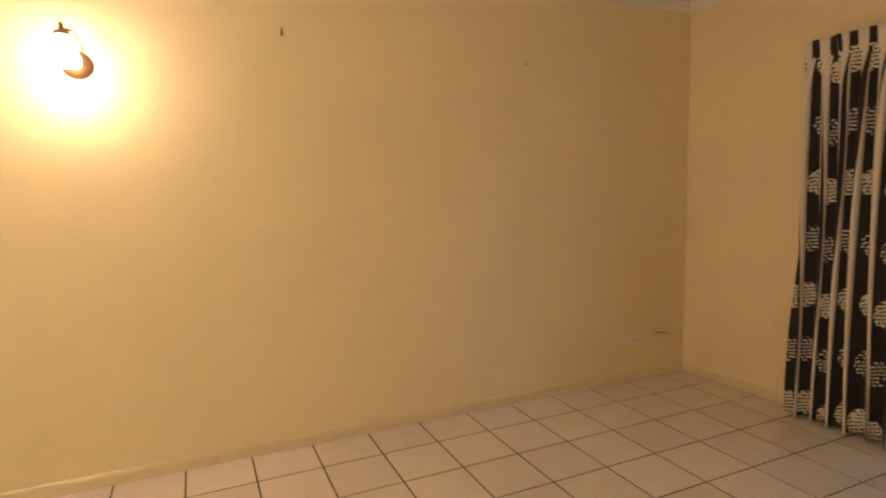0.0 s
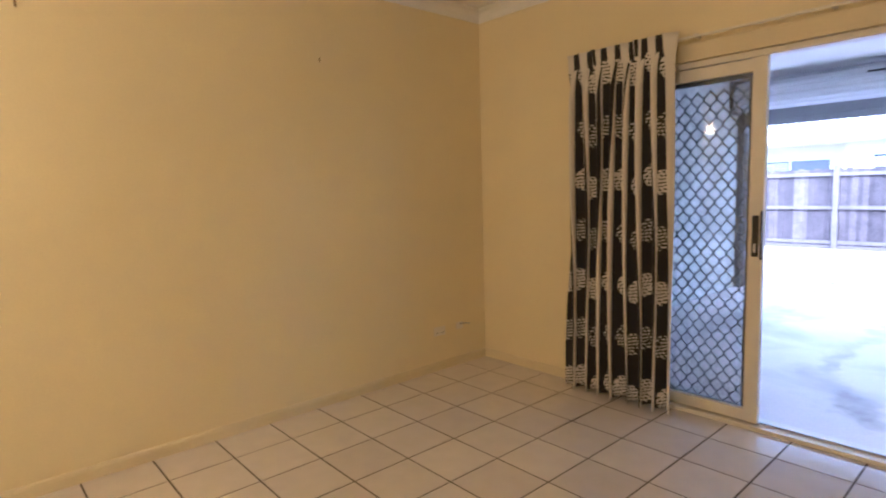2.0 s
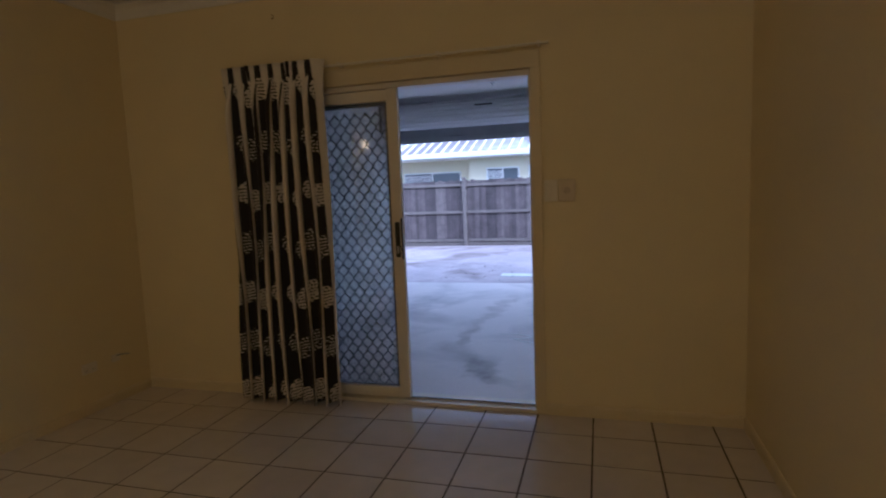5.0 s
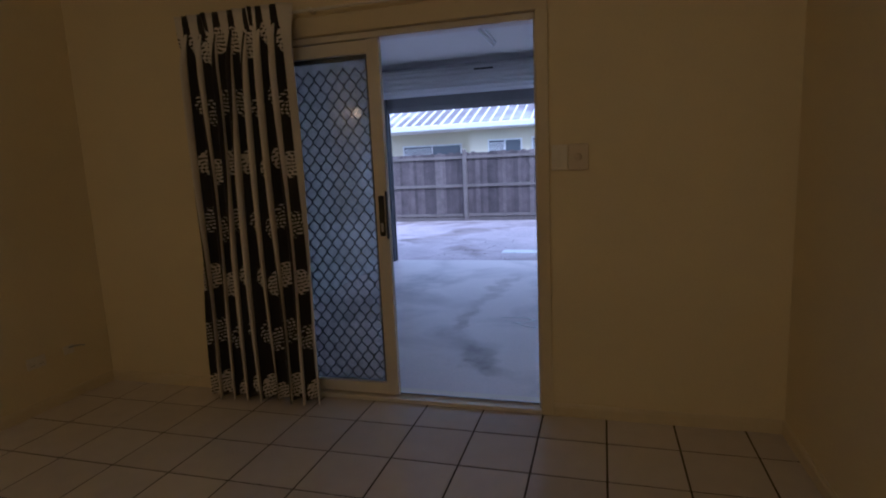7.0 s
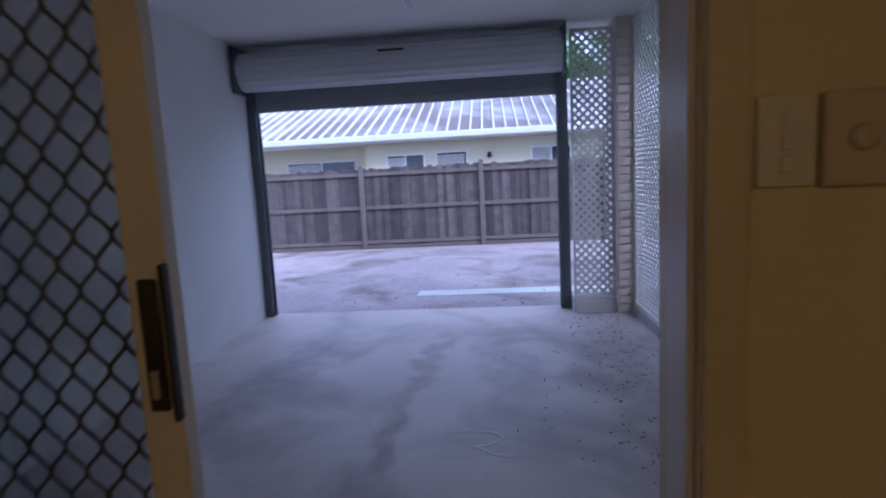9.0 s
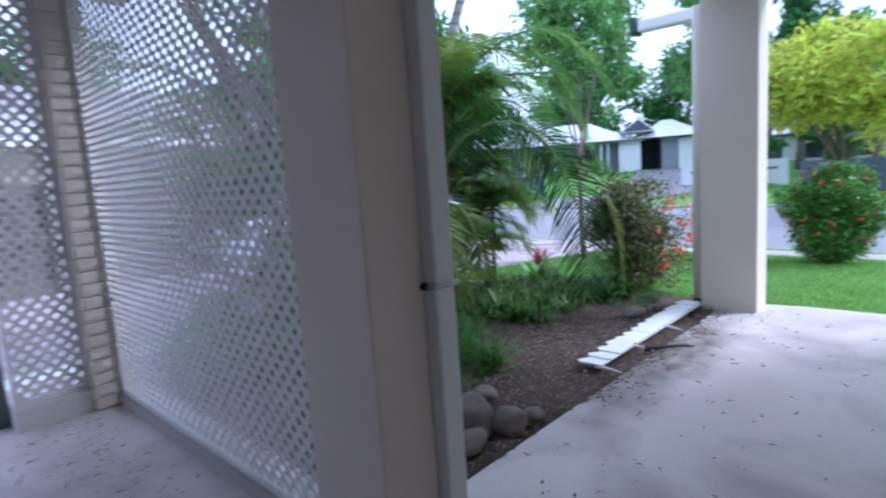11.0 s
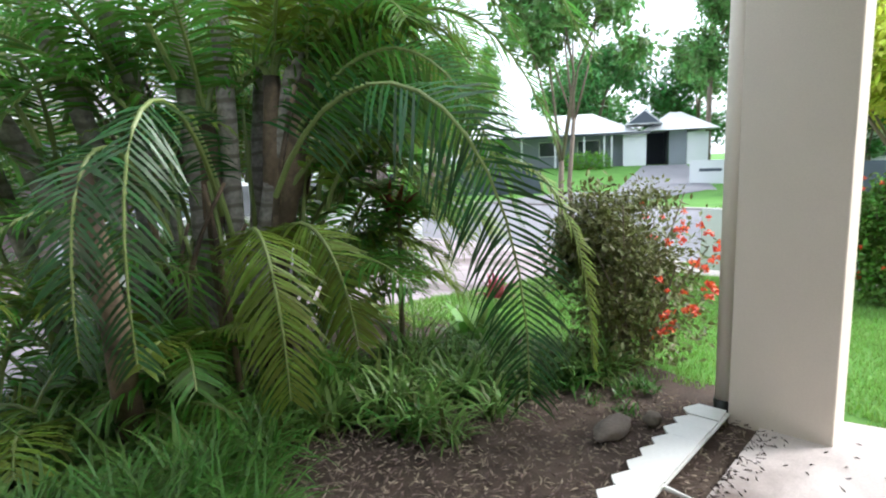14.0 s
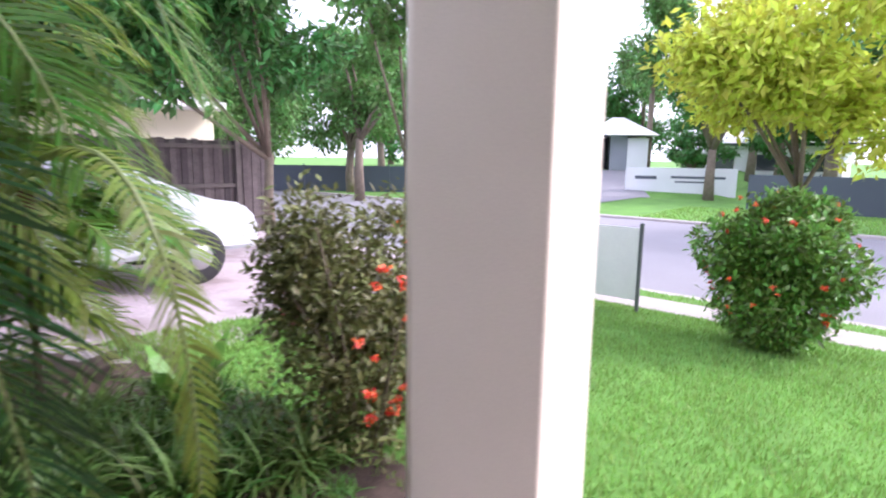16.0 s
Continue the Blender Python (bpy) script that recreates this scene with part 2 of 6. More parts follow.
M_DARKGLASS = mat("dark_window_glass", (0.05, 0.06, 0.07), 0.08, vary=0.1, bump=0, spec=0.8)
M_SOIL = mat("damp_soil_mulch", (0.075, 0.052, 0.040), 0.95, vary=0.45, scale=5, fine=70, bump=0.33, stain=(0.12, 0.085, 0.065), stain_scale=2.2, stain_cut=(0.5, 0.68))
M_CHIP = mat("bark_chip", (0.20, 0.15, 0.12), 0.9, vary=0.3, scale=20, bump=0.2, spread=0.6, island=True)
M_LAWN = mat("lawn_ground", (0.10, 0.25, 0.035), 0.95, vary=0.3, scale=1.2, fine=40, bump=0.3)
M_BLADE = mat("grass_blade", (0.235, 0.42, 0.085), 0.6, vary=0.25, scale=1.5, bump=0, spread=0.3, island=True, sheer=0.3)
M_ROAD = mat("pale_asphalt", (0.24, 0.235, 0.25), 0.85, vary=0.12, scale=0.7, fine=90, bump=0.2)
M_KERB = mat("kerb_concrete", (0.42, 0.38, 0.36), 0.8, vary=0.12, scale=2, bump=0.15)
M_PALM = mat("palm_leaf", (0.125, 0.285, 0.045), 0.40, vary=0.2, scale=2.5, fine=30, bump=0, spread=0.5, island=True, sheer=0.55)
M_PALMY = mat("yellowing_palm_leaf", (0.20, 0.29, 0.04), 0.45, vary=0.25, scale=2.5, fine=30, bump=0, spread=0.4, island=True, sheer=0.45)
M_PALMD = mat("dark_glossy_palm_leaf", (0.035, 0.11, 0.028), 0.36, vary=0.2, scale=2.5, fine=30, bump=0, spread=0.4, island=True, sheer=0.2)
M_SHEATH = mat("brown_palm_sheath", (0.16, 0.115, 0.075), 0.8, vary=0.45, scale=4, fine=35, bump=0.25, stain=(0.055, 0.04, 0.03), stain_scale=5, stain_cut=(0.45, 0.65))
M_RACHIS = mat("palm_leaf_stalk", (0.20, 0.26, 0.08), 0.45, vary=0.2, scale=6, bump=0.02)
M_TRUNK = ring_bark(mat("ringed_palm_trunk", (0.27, 0.25, 0.22), 0.85, vary=0.5, scale=5, fine=40, bump=0.3), (0.16, 0.14, 0.115))
M_BARK = mat("grey_bark", (0.20, 0.16, 0.12), 0.9, vary=0.35, scale=6, fine=50, bump=0.33)
M_LEAF = mat("shrub_leaf", (0.155, 0.29, 0.05), 0.4, vary=0.15, scale=6, bump=0, spread=0.55, island=True, sheer=0.25)
M_LEAFD = mat("dull_shrub_leaf", (0.165, 0.175, 0.055), 0.45, vary=0.2, scale=6, bump=0, spread=0.55, island=True, sheer=0.25)
M_HEDGE = mat("clipped_hedge_leaf", (0.20, 0.42, 0.05), 0.5, vary=0.15, scale=4, bump=0, spread=0.4, island=True, sheer=0.3)
M_LIME = mat("lime_tree_leaf", (0.56, 0.62, 0.07), 0.5, vary=0.15, scale=2, bump=0, spread=0.35, island=True, sheer=0.4)
M_TREE = mat("tree_leaf", (0.085, 0.23, 0.055), 0.5, vary=0.2, scale=1.5, bump=0, spread=0.5, island=True, sheer=0.35)
M_TREE2 = mat("light_tree_leaf", (0.15, 0.30, 0.08), 0.5, vary=0.2, scale=1.5, bump=0, spread=0.5, island=True, sheer=0.35)
M_FLOWER = mat("red_orange_flower", (0.80, 0.10, 0.03), 0.5, vary=0.15, scale=20, bump=0, spread=0.3, island=True, sheer=0.2)
M_STRAP = mat("strap_leaf", (0.085, 0.195, 0.032), 0.45, vary=0.2, scale=5, bump=0, spread=0.5, island=True, sheer=0.3)
M_STRAPY = mat("variegated_strap_leaf", (0.145, 0.235, 0.055), 0.45, vary=0.2, scale=5, bump=0, spread=0.5, island=True, sheer=0.3)
M_STONE = mat("garden_stone", (0.17, 0.14, 0.115), 0.85, vary=0.3, scale=9, fine=60, bump=0.25)
M_DARKFENCE = mat("charcoal_fence_sheet", (0.085, 0.10, 0.13), 0.6, vary=0.08, scale=1, bump=0.04)
M_HOUSEW = mat("white_house_render", (0.78, 0.79, 0.80), 0.7, vary=0.05, scale=1, bump=0.03)
M_HOUSER = mat("pale_roof_sheet", (0.74, 0.74, 0.75), 0.5, vary=0.06, scale=0.6, bump=0.03)
M_CAR = mat("white_car_paint", (0.72, 0.74, 0.77), 0.22, vary=0.03, scale=2, bump=0, coat=0.6)
M_TYRE = mat("tyre_rubber", (0.03, 0.03, 0.03), 0.8, bump=0.05)
M_CORD = mat("burgundy_leaf", (0.22, 0.05, 0.04), 0.45, vary=0.25, scale=8, bump=0, spread=0.4, island=True, sheer=0.25)
M_GREENTRIM = mat("dark_green_trim", (0.02, 0.06, 0.05), 0.5, vary=0.1, bump=0.02)


# ---- mesh helpers ----
def bx(bm, x0, x1, y0, y1, z0, z1, bevel=0.0, m=None):
    g = bmesh.ops.create_cube(bm, size=1)
    vs = g["verts"]
    t = Matrix.Translation(((x0 + x1) / 2, (y0 + y1) / 2, (z0 + z1) / 2)) @ Matrix.Diagonal((abs(x1 - x0), abs(y1 - y0), abs(z1 - z0), 1))
    bmesh.ops.transform(bm, matrix=(m @ t) if m else t, verts=vs)
    if bevel:
        es = {e for v in vs for e in v.link_edges}
        bmesh.ops.bevel(bm, geom=list(es), offset=bevel, segments=2, affect="EDGES", profile=0.5)
    return bm


def boxm(*a, **k):
    return bx(bmesh.new(), *a, **k)


def tube(bm, pts, radii, seg=8, cap=True):
    """A tube through points with a radius at each."""
    rings, pts = [], [Vector(p) for p in pts]
    for i, p in enumerate(pts):
        d = (pts[min(i + 1, len(pts) - 1)] - pts[max(i - 1, 0)]).normalized()
        a = d.cross(Vector((0, 0, 1)) if abs(d.z) < 0.9 else Vector((1, 0, 0))).normalized()
        b = d.cross(a)
        rings.append([bm.verts.new(p + (a * math.cos(q) + b * math.sin(q)) * radii[i]) for q in (2 * math.pi * k / seg for k in range(seg))])
    for r0, r1 in zip(rings, rings[1:]):
        for k in range(seg):
            f = bm.faces.new((r0[k], r0[(k + 1) % seg], r1[(k + 1) % seg], r1[k]))
            f.smooth = seg > 6
    if cap:
        bm.faces.new(rings[0][::-1])
        bm.faces.new(rings[-1])
    return bm


def tubem(pts, radii, seg=8):
    return tube(bmesh.new(), pts, radii, seg)


def lathe(profile, seg=24, centre=(0, 0, 0)):
    """Turned about the z axis from (radius, height) pairs."""
    bm, c = bmesh.new(), Vector(centre)
    rings = [[bm.verts.new(c + Vector((r * math.cos(a), r * math.sin(a), z))) for a in (2 * math.pi * k / seg for k in range(seg))] for r, z in profile]
    for r0, r1 in zip(rings, rings[1:]):
        for k in range(seg):
            f = bm.faces.new((r0[k], r0[(k + 1) % seg], r1[(k + 1) % seg], r1[k]))
            f.smooth = True
    bm.faces.new(rings[0][::-1])
    bm.faces.new(rings[-1])
    return bm


def mesh_of(name, bm, material):
    me = bpy.data.meshes.new(name)
    bmesh.ops.recalc_face_normals(bm, faces=bm.faces)
    bm.to_mesh(me)
    bm.free()
    me.materials.append(material)
    return me


def quick(name, verts, faces, material, smooth=False):
    me = bpy.data.meshes.new(name)
    me.from_pydata([tuple(v) for v in verts], [], [tuple(f) for f in faces])
    me.materials.append(material)
    if smooth:
        me.polygons.foreach_set("use_smooth", [True] * len(me.polygons))
    me.update()
    return me


def part(name, bm, material, parent, label=""):
    ob = new(name, mesh_of(name, bm, material) if isinstance(bm, bmesh.types.BMesh) else bm)
    ob.parent = parent
    if parent is not None and parent.type == "EMPTY":
        ob.matrix_parent_inverse = parent.matrix_basis.inverted()
    return tagged(ob, label)


def thing(name, at, label, category, group=""):
    e = new(name)
    e.empty_display_size = 0.1
    e.matrix_basis = Matrix.Translation(at)
    return tagged(e, label, category, group)


def struct(name, bm, material, label=""):
    return tagged(new(name, mesh_of(name, bm, material)), label, kind="structure")


def piece(name, me, parent, m):
    ob = new(name, me)
    ob.parent = parent
    if parent.type == "EMPTY":
        ob.matrix_parent_inverse = parent.matrix_basis.inverted()
    ob.matrix_basis = m
    return ob


# ---- the room ----
CEIL, BACK, RW = 2.79, -7.5, 4.114      # ceiling height, back wall, right wall
DL, DR, DT = 1.33, 2.94, 2.10           # the sliding door's opening
SLAB = SLAB_TOP

sub = boxm(0, RW, BACK, 0.0, -0.12, -0.0018)
floor_room = struct("floor", sub, M_GROUT, "pale glazed floor tiles with dark grout joints")
wl_ = struct("wall_west", boxm(-0.12, 0, BACK - 0.1, 0.0, -0.12, CEIL), M_WALL, "cream painted plaster wall")
struct("wall_east", boxm(RW, RW + 0.12, BACK - 0.1, 0.0, -0.12, CEIL), M_WALL, "cream painted plaster wall")
struct("wall_south", boxm(0, RW, BACK - 0.1, BACK, -0.12, CEIL), M_WALL, "cream painted plaster wall")
nw = bmesh.new()
bx(nw, -0.12, DL - 0.06, 0, 0.1, -0.12, CEIL)
bx(nw, DR + 0.06, RW + 0.12, 0, 0.1, -0.12, CEIL)
bx(nw, DL - 0.06, DR + 0.06, 0, 0.1, DT + 0.06, CEIL)
struct("wall_north", nw, M_WALL, "cream painted plaster wall around the sliding door")
# outer skin towards the carport
ow = bmesh.new()
bx(ow, -0.12, DL - 0.06, 0.103, 0.2, -0.3, 2.9)
bx(ow, DR + 0.06, 8.82, 0.103, 0.2, -0.3, 2.9)
bx(ow, DL - 0.06, DR + 0.06, 0.103, 0.2, DT + 0.06, 2.9)
struct("wall_outer", ow, M_COLUMN, "cream rendered outer wall of the house")
struct("ceiling", boxm(-0.1, RW + 0.1, BACK - 0.1, 0.09, CEIL + 0.003, CEIL + 0.12), M_CEIL, "white plasterboard ceiling")


def cove(p0, p1, inward):
    """A concave plaster cornice along a wall, 85 mm."""
    bm = bmesh.new()
    p0, p1, n = Vector(p0), Vector(p1), Vector(inward)
    prof = [(0, -0.085), (0.008, -0.085), (0.012, -0.07), (0.022, -0.045), (0.042, -0.024), (0.068, -0.012), (0.082, -0.009), (0.085, 0), (0, 0)]
    ends = [[bm.verts.new(p + n * a + Vector((0, 0, b))) for a, b in prof] for p in (p0, p1)]
    k = len(prof)
    for i in range(k):
        bm.faces.new((ends[0][i], ends[0][(i + 1) % k], ends[1][(i + 1) % k], ends[1][i]))
    bm.faces.new(ends[0])
    bm.faces.new(ends[1][::-1])
    return bm


struct("trim_cornice_1", cove((0, BACK, CEIL), (0, 0, CEIL), (1, 0, 0)), M_CEIL, "white coved plaster cornice")
struct("trim_cornice_2", cove((0.0, 0, CEIL), (RW, 0, CEIL), (0, -1, 0)), M_CEIL, "white coved plaster cornice")
struct("trim_cornice_3", cove((RW, BACK, CEIL), (RW, 0, CEIL), (-1, 0, 0)), M_CEIL, "white coved plaster cornice")


def skirting(p0, p1, inward, name):
    bm = bmesh.new()
    p0, p1, n = Vector(p0), Vector(p1), Vector(inward)
    prof = [(0, 0), (0.012, 0), (0.012, 0.05), (0.009, 0.063), (0.004, 0.07), (0, 0.07)]
    ends = [[bm.verts.new(p + n * a + Vector((0, 0, b))) for a, b in prof] for p in (p0, p1)]
    k = len(prof)
    for i in range(k):
        bm.faces.new((ends[0][i], ends[0][(i + 1) % k], ends[1][(i + 1) % k], ends[1][i]))
    bm.faces.new(ends[0])
    bm.faces.new(ends[1][::-1])
    return struct(name, bm, M_TRIM, "cream painted timber skirting board")


skirting((0, BACK, 0), (0, -0.012, 0), (1, 0, 0), "baseboard_1")
skirting((0, 0, 0), (DL - 0.06, 0, 0), (0, -1, 0), "baseboard_2")
skirting((DR + 0.06, 0, 0), (RW, 0, 0), (0, -1, 0), "baseboard_3")
skirting((RW, BACK, 0), (RW, -0.012, 0), (-1, 0, 0), "baseboard_4")

# door lining and architrave
arch = bmesh.new()
bx(arch, DR + 0.003, DR + 0.062, -0.014, 0.0, 0, DT + 0.1, 0.003)
bx(arch, DL - 0.062, DL - 0.003, -0.014, 0.0, 0, DT + 0.1, 0.003)
bx(arch, DL - 0.062, DR + 0.062, -0.016, 0.0, DT + 0.0, DT + 0.1, 0.003)
bx(arch, DR + 0.0, DR + 0.059, 0.002, 0.2, -0.05, DT + 0.06)
bx(arch, DL - 0.059, DL, 0.002, 0.2, -0.05, DT + 0.06)
bx(arch, DL, DR, 0.002, 0.2, DT, DT + 0.06)
struct("trim_door", arch, M_TRIM, "cream painted timber door lining")

door = thing("sliding_door", (2.1, 0.05, 0), "cream aluminium sliding door slid open, with a diamond security grille", "door")
fr = bmesh.new()
bx(fr, DL, DL + 0.035, 0.02, 0.12, 0, DT - 0.001, 0.003)
bx(fr, DR - 0.012, DR, 0.02, 0.12, 0, DT - 0.001, 0.003)
bx(fr, DL, DR, 0.02, 0.12, DT - 0.035, DT - 0.001, 0.003)
bx(fr, DL, DR, -0.004, 0.16, -0.02, 0.022, 0.004)
part("door_frame", fr, M_ALU, door)
trk = boxm(DL + 0.03, DR - 0.01, 0.06, 0.068, 0.022, 0.034)
part("sill_track", trk, M_STEEL, door, "worn aluminium sill track")
leaf = bmesh.new()
SL, SR = 1.34, 2.10
bx(leaf, SL, SL + 0.06, 0.03, 0.062, 0.03, DT - 0.04, 0.003)
bx(leaf, SR - 0.075, SR, 0.026, 0.064, 0.03, DT - 0.036, 0.004)
bx(leaf, SL + 0.06, SR - 0.075, 0.03, 0.062, DT - 0.11, DT - 0.04, 0.003)
bx(leaf, SL + 0.06, SR - 0.075, 0.03, 0.062, 0.03, 0.1, 0.003)
lf = part("sliding_leaf", leaf, M_ALU, door)
pane = part("glass_pane", boxm(SL + 0.05, SR - 0.07, 0.043, 0.048, 0.09, DT - 0.1), M_GLASS, lf)
pane.visible_shadow = False
# fixed screen leaf behind it, with its diamond grille
sc = bmesh.new()
bx(sc, DL + 0.03, DL + 0.08, 0.085, 0.11, 0.03, DT - 0.04, 0.002)
bx(sc, SR - 0.11, SR - 0.068, 0.085, 0.11, 0.03, DT - 0.04, 0.002)
bx(sc, DL + 0.08, SR - 0.11, 0.085, 0.11, DT - 0.13, DT - 0.04, 0.002)
bx(sc, DL + 0.08, SR - 0.11, 0.085, 0.11, 0.03, 0.09, 0.002)
screen = part("screen_leaf", sc, M_MESH, door, "dark framed security screen")


def diamond_grille(x0, x1, z0, z1, y, pw, ph, r, wavy=False):
    """Crossing wavy bars clipped to a rectangle."""
    verts, faces = [], []

    def bar(a, b):
        i = len(verts)
        d = Vector((b[0] - a[0], 0, b[1] - a[1])).normalized()
        n = Vector((-d.z, 0, d.x)) * r
        for p in (a, b):
            for s, t in ((1, -1), (1, 1), (-1, 1), (-1, -1)):
                verts.append((p[0] + n.x * s, y + r * 0.5 * t, p[1] + n.z * s))
        for k in range(4):
            faces.append((i + k, i + (k + 1) % 4, i + 4 + (k + 1) % 4, i + 4 + k))
    nx, nz = int((x1 - x0) / pw) + 2, int((z1 - z0) / ph) + 2
    for i in range(nx):
        for j in range(nz):
            cx, cz = x0 + i * pw, z0 + j * ph
            pts = [(cx - pw / 2, cz), (cx, cz + ph / 2), (cx + pw / 2, cz), (cx, cz - ph / 2)]
            for a, b in zip(pts, pts[1:] + pts[:1]):
                if all(x0 <= q[0] <= x1 and z0 <= q[1] <= z1 for q in (a, b)):
                    if not wavy:
                        bar(a, b)
                        continue
                    bent = [(a[0] + (b[0] - a[0]) * k, a[1] + (b[1] - a[1]) * g) for k, g in ((0, 0), (0.1, 0.22), (0.5, 0.5), (0.9, 0.78), (1, 1))]
                    for p, q in zip(bent, bent[1:]):
                        bar(p, q)
    return verts, faces


gv, gf = diamond_grille(DL + 0.075, SR - 0.1, 0.085, DT - 0.125, 0.097, 0.074, 0.100, 0.0036, True)
part("diamond_grille", quick("diamond_grille", gv, gf, M_MESH), None, screen, "dark diamond-pattern security grille")
part("insect_screen", boxm(DL + 0.078, SR - 0.108, 0.1005, 0.1015, 0.088, DT - 0.128), M_SCREEN, screen, "fine grey insect mesh")
h = bmesh.new()
bx(h, 2.046, 2.080, 0.016, 0.028, 0.985, 1.215, 0.006)
part("handle", h, M_BLACK, lf, "black recessed door handle")
hl = bmesh.new()
bx(hl, 2.056, 2.072, 0.010, 0.017, 1.01, 1.06, 0.003)
part("latch", hl, M_STEEL, lf)
h2 = bmesh.new()
bx(h2, 2.090, 2.101, 0.010, 0.03, 0.97, 1.24, 0.004)
part("pull", h2, M_BLACK, lf)

# curtain track and curtain
track = thing("curtain_track", (2.3, -0.04, 2.22), "thin white curtain track fixed above the sliding door", "curtain track")
part("rail", boxm(0.92, 3.06, -0.075, -0.06, 2.212, 2.226, 0.003), M_SWITCH2, track)
for bxk in (1.1, 1.75, 2.4, 3.0):
    part("bracket", boxm(bxk - 0.01, bxk + 0.01, -0.066, 0.0, 2.214, 2.236, 0.002), M_SWITCH2, track)


def curtain_mesh():
    verts, faces = [], []
    nu, nv, folds = 360, 54, 7.7
    x0, x1 = 0.93, 1.655
    for j in range(nv + 1):
        v = j / nv
        z = 2.26 - v * 2.235
        for i in range(nu + 1):
            u = i / nu
            pin = math.exp(-((v - 0.055) / 0.045) ** 2)
            ph = 2 * math.pi * folds * (u + 0.012 * math.sin(5 * v + 9 * u))
            amp = (0.052 + 0.012 * math.sin(u * 17)) * (1 - 0.62 * pin) * (0.9 + 0.15 * v)
            y = -0.115 + amp * math.sin(ph) + 0.014 * math.sin(2 * ph + 3 * v) * (1 - pin)
            x = x0 + (x1 - x0) * u + 0.022 * math.sin(2 * ph) + 0.02 * v * v * u
            flare = max(0, 0.07 - v) * 0.8
            verts.append((x, y - flare * math.sin(ph), z + 0.012 * math.sin(ph) * v + 0.01 * (u - 0.5) * v))
    for j in range(nv):
        for i in range(nu):
            a = j * (nu + 1) + i
            faces.append((a, a + 1, a + nu + 2, a + nu + 1))
    me = quick("cloth", verts, faces, M_CURTAIN, True)
    uv = me.uv_layers.new(name="cloth")
    idx = np.zeros(len(me.loops), dtype=np.int32)
    me.loops.foreach_get("vertex_index", idx)
    co = np.stack([(idx % (nu + 1)) / nu * 2.31, (idx // (nu + 1)) / nv * 2.235], 1)
    uv.data.foreach_set("uv", co.astype(np.float32).ravel())
    return me


def curtain_mat():
    """Black and cream vertical bands with round cream leaf medallions woven on the black ones."""
    m = bpy.data.materials.new("banded_curtain_cloth")
    m.use_nodes = True
    n, l = m.node_tree.nodes, m.node_tree.links
    b = n["Principled BSDF"]
    uvn, sep = n.new("ShaderNodeUVMap"), n.new("ShaderNodeSeparateXYZ")
    l.new(uvn.outputs[0], sep.inputs[0])

    def math_(op, a, c=None, d=None):
        q = n.new("ShaderNodeMath")
        q.operation = op
        for k, s in enumerate((a, c, d)):
            if s is None:
                continue
            if isinstance(s, (int, float)):
                q.inputs[k].default_value = s
            else:
                l.new(s, q.inputs[k])
        return q.outputs[0]
    u, v = sep.outputs["X"], sep.outputs["Y"]
    P = 0.30                                   # band repeat in metres of cloth
    fu = math_("FRACT", math_("DIVIDE", math_("ADD", u, 0.07), P))
    black = math_("LESS_THAN", fu, 0.52)
    # medallions: an ellipse in each black band every 0.23 m, stepped from band to band
    band = math_("FLOOR", math_("DIVIDE", math_("ADD", u, 0.07), P))
    sv = math_("ADD", math_("DIVIDE", v, 0.335), math_("MULTIPLY", math_("SINE", math_("MULTIPLY", band, 2.3)), 0.10))
    fv = math_("FRACT", sv)
    du = math_("DIVIDE", math_("SUBTRACT", fu, 0.27), 0.14)
    dv = math_("DIVIDE", math_("SUBTRACT", fv, 0.5), 0.22)
    d2 = math_("ADD", math_("MULTIPLY", du, du), math_("MULTIPLY", dv, dv))
    inside = math_("LESS_THAN", d2, 1.0)
    ang = math_("SINE", math_("ADD", math_("MULTIPLY", math_("ARCTAN2", dv, du), 9.0), math_("MULTIPLY", math_("SQRT", d2), 13.0)))
    leafy = math_("GREATER_THAN", math_("ADD", ang, math_("SINE", math_("MULTIPLY", v, 300.0))), math_("ADD", -0.35, math_("MULTIPLY", math_("MODULO", math_("FLOOR", sv), 2.0), 0.75)))
    motif = math_("MULTIPLY", math_("MULTIPLY", inside, leafy), black)
    dark = math_("SUBTRACT", black, motif)
    weave = n.new("ShaderNodeTexNoise")
    weave.inputs["Scale"].default_value = 220
    l.new(uvn.outputs[0], weave.inputs["Vector"])
    mix = n.new("ShaderNodeMix")
    mix.data_type = "RGBA"
    l.new(dark, mix.inputs["Factor"])
    cream = n.new("ShaderNodeHueSaturation")
    cream.inputs["Color"].default_value = (0.68, 0.63, 0.54, 1)
    l.new(math_("ADD", math_("MULTIPLY", weave.outputs["Fac"], 0.4), 0.8), cream.inputs["Value"])
    l.new(cream.outputs[0], mix.inputs["A"])
    mix.inputs["B"].default_value = (0.012, 0.011, 0.012, 1)
    l.new(mix.outputs["Result"], b.inputs["Base Color"])
    b.inputs["Roughness"].default_value = 0.85
    b.inputs["Sheen Weight"].default_value = 0.15
    bp = n.new("ShaderNodeBump")
    bp.inputs["Strength"].default_value, bp.inputs["Distance"].default_value = 0.3, 0.001
    l.new(weave.outputs["Fac"], bp.inputs["Height"])
    l.new(bp.outputs["Normal"], b.inputs["Normal"])
    return m


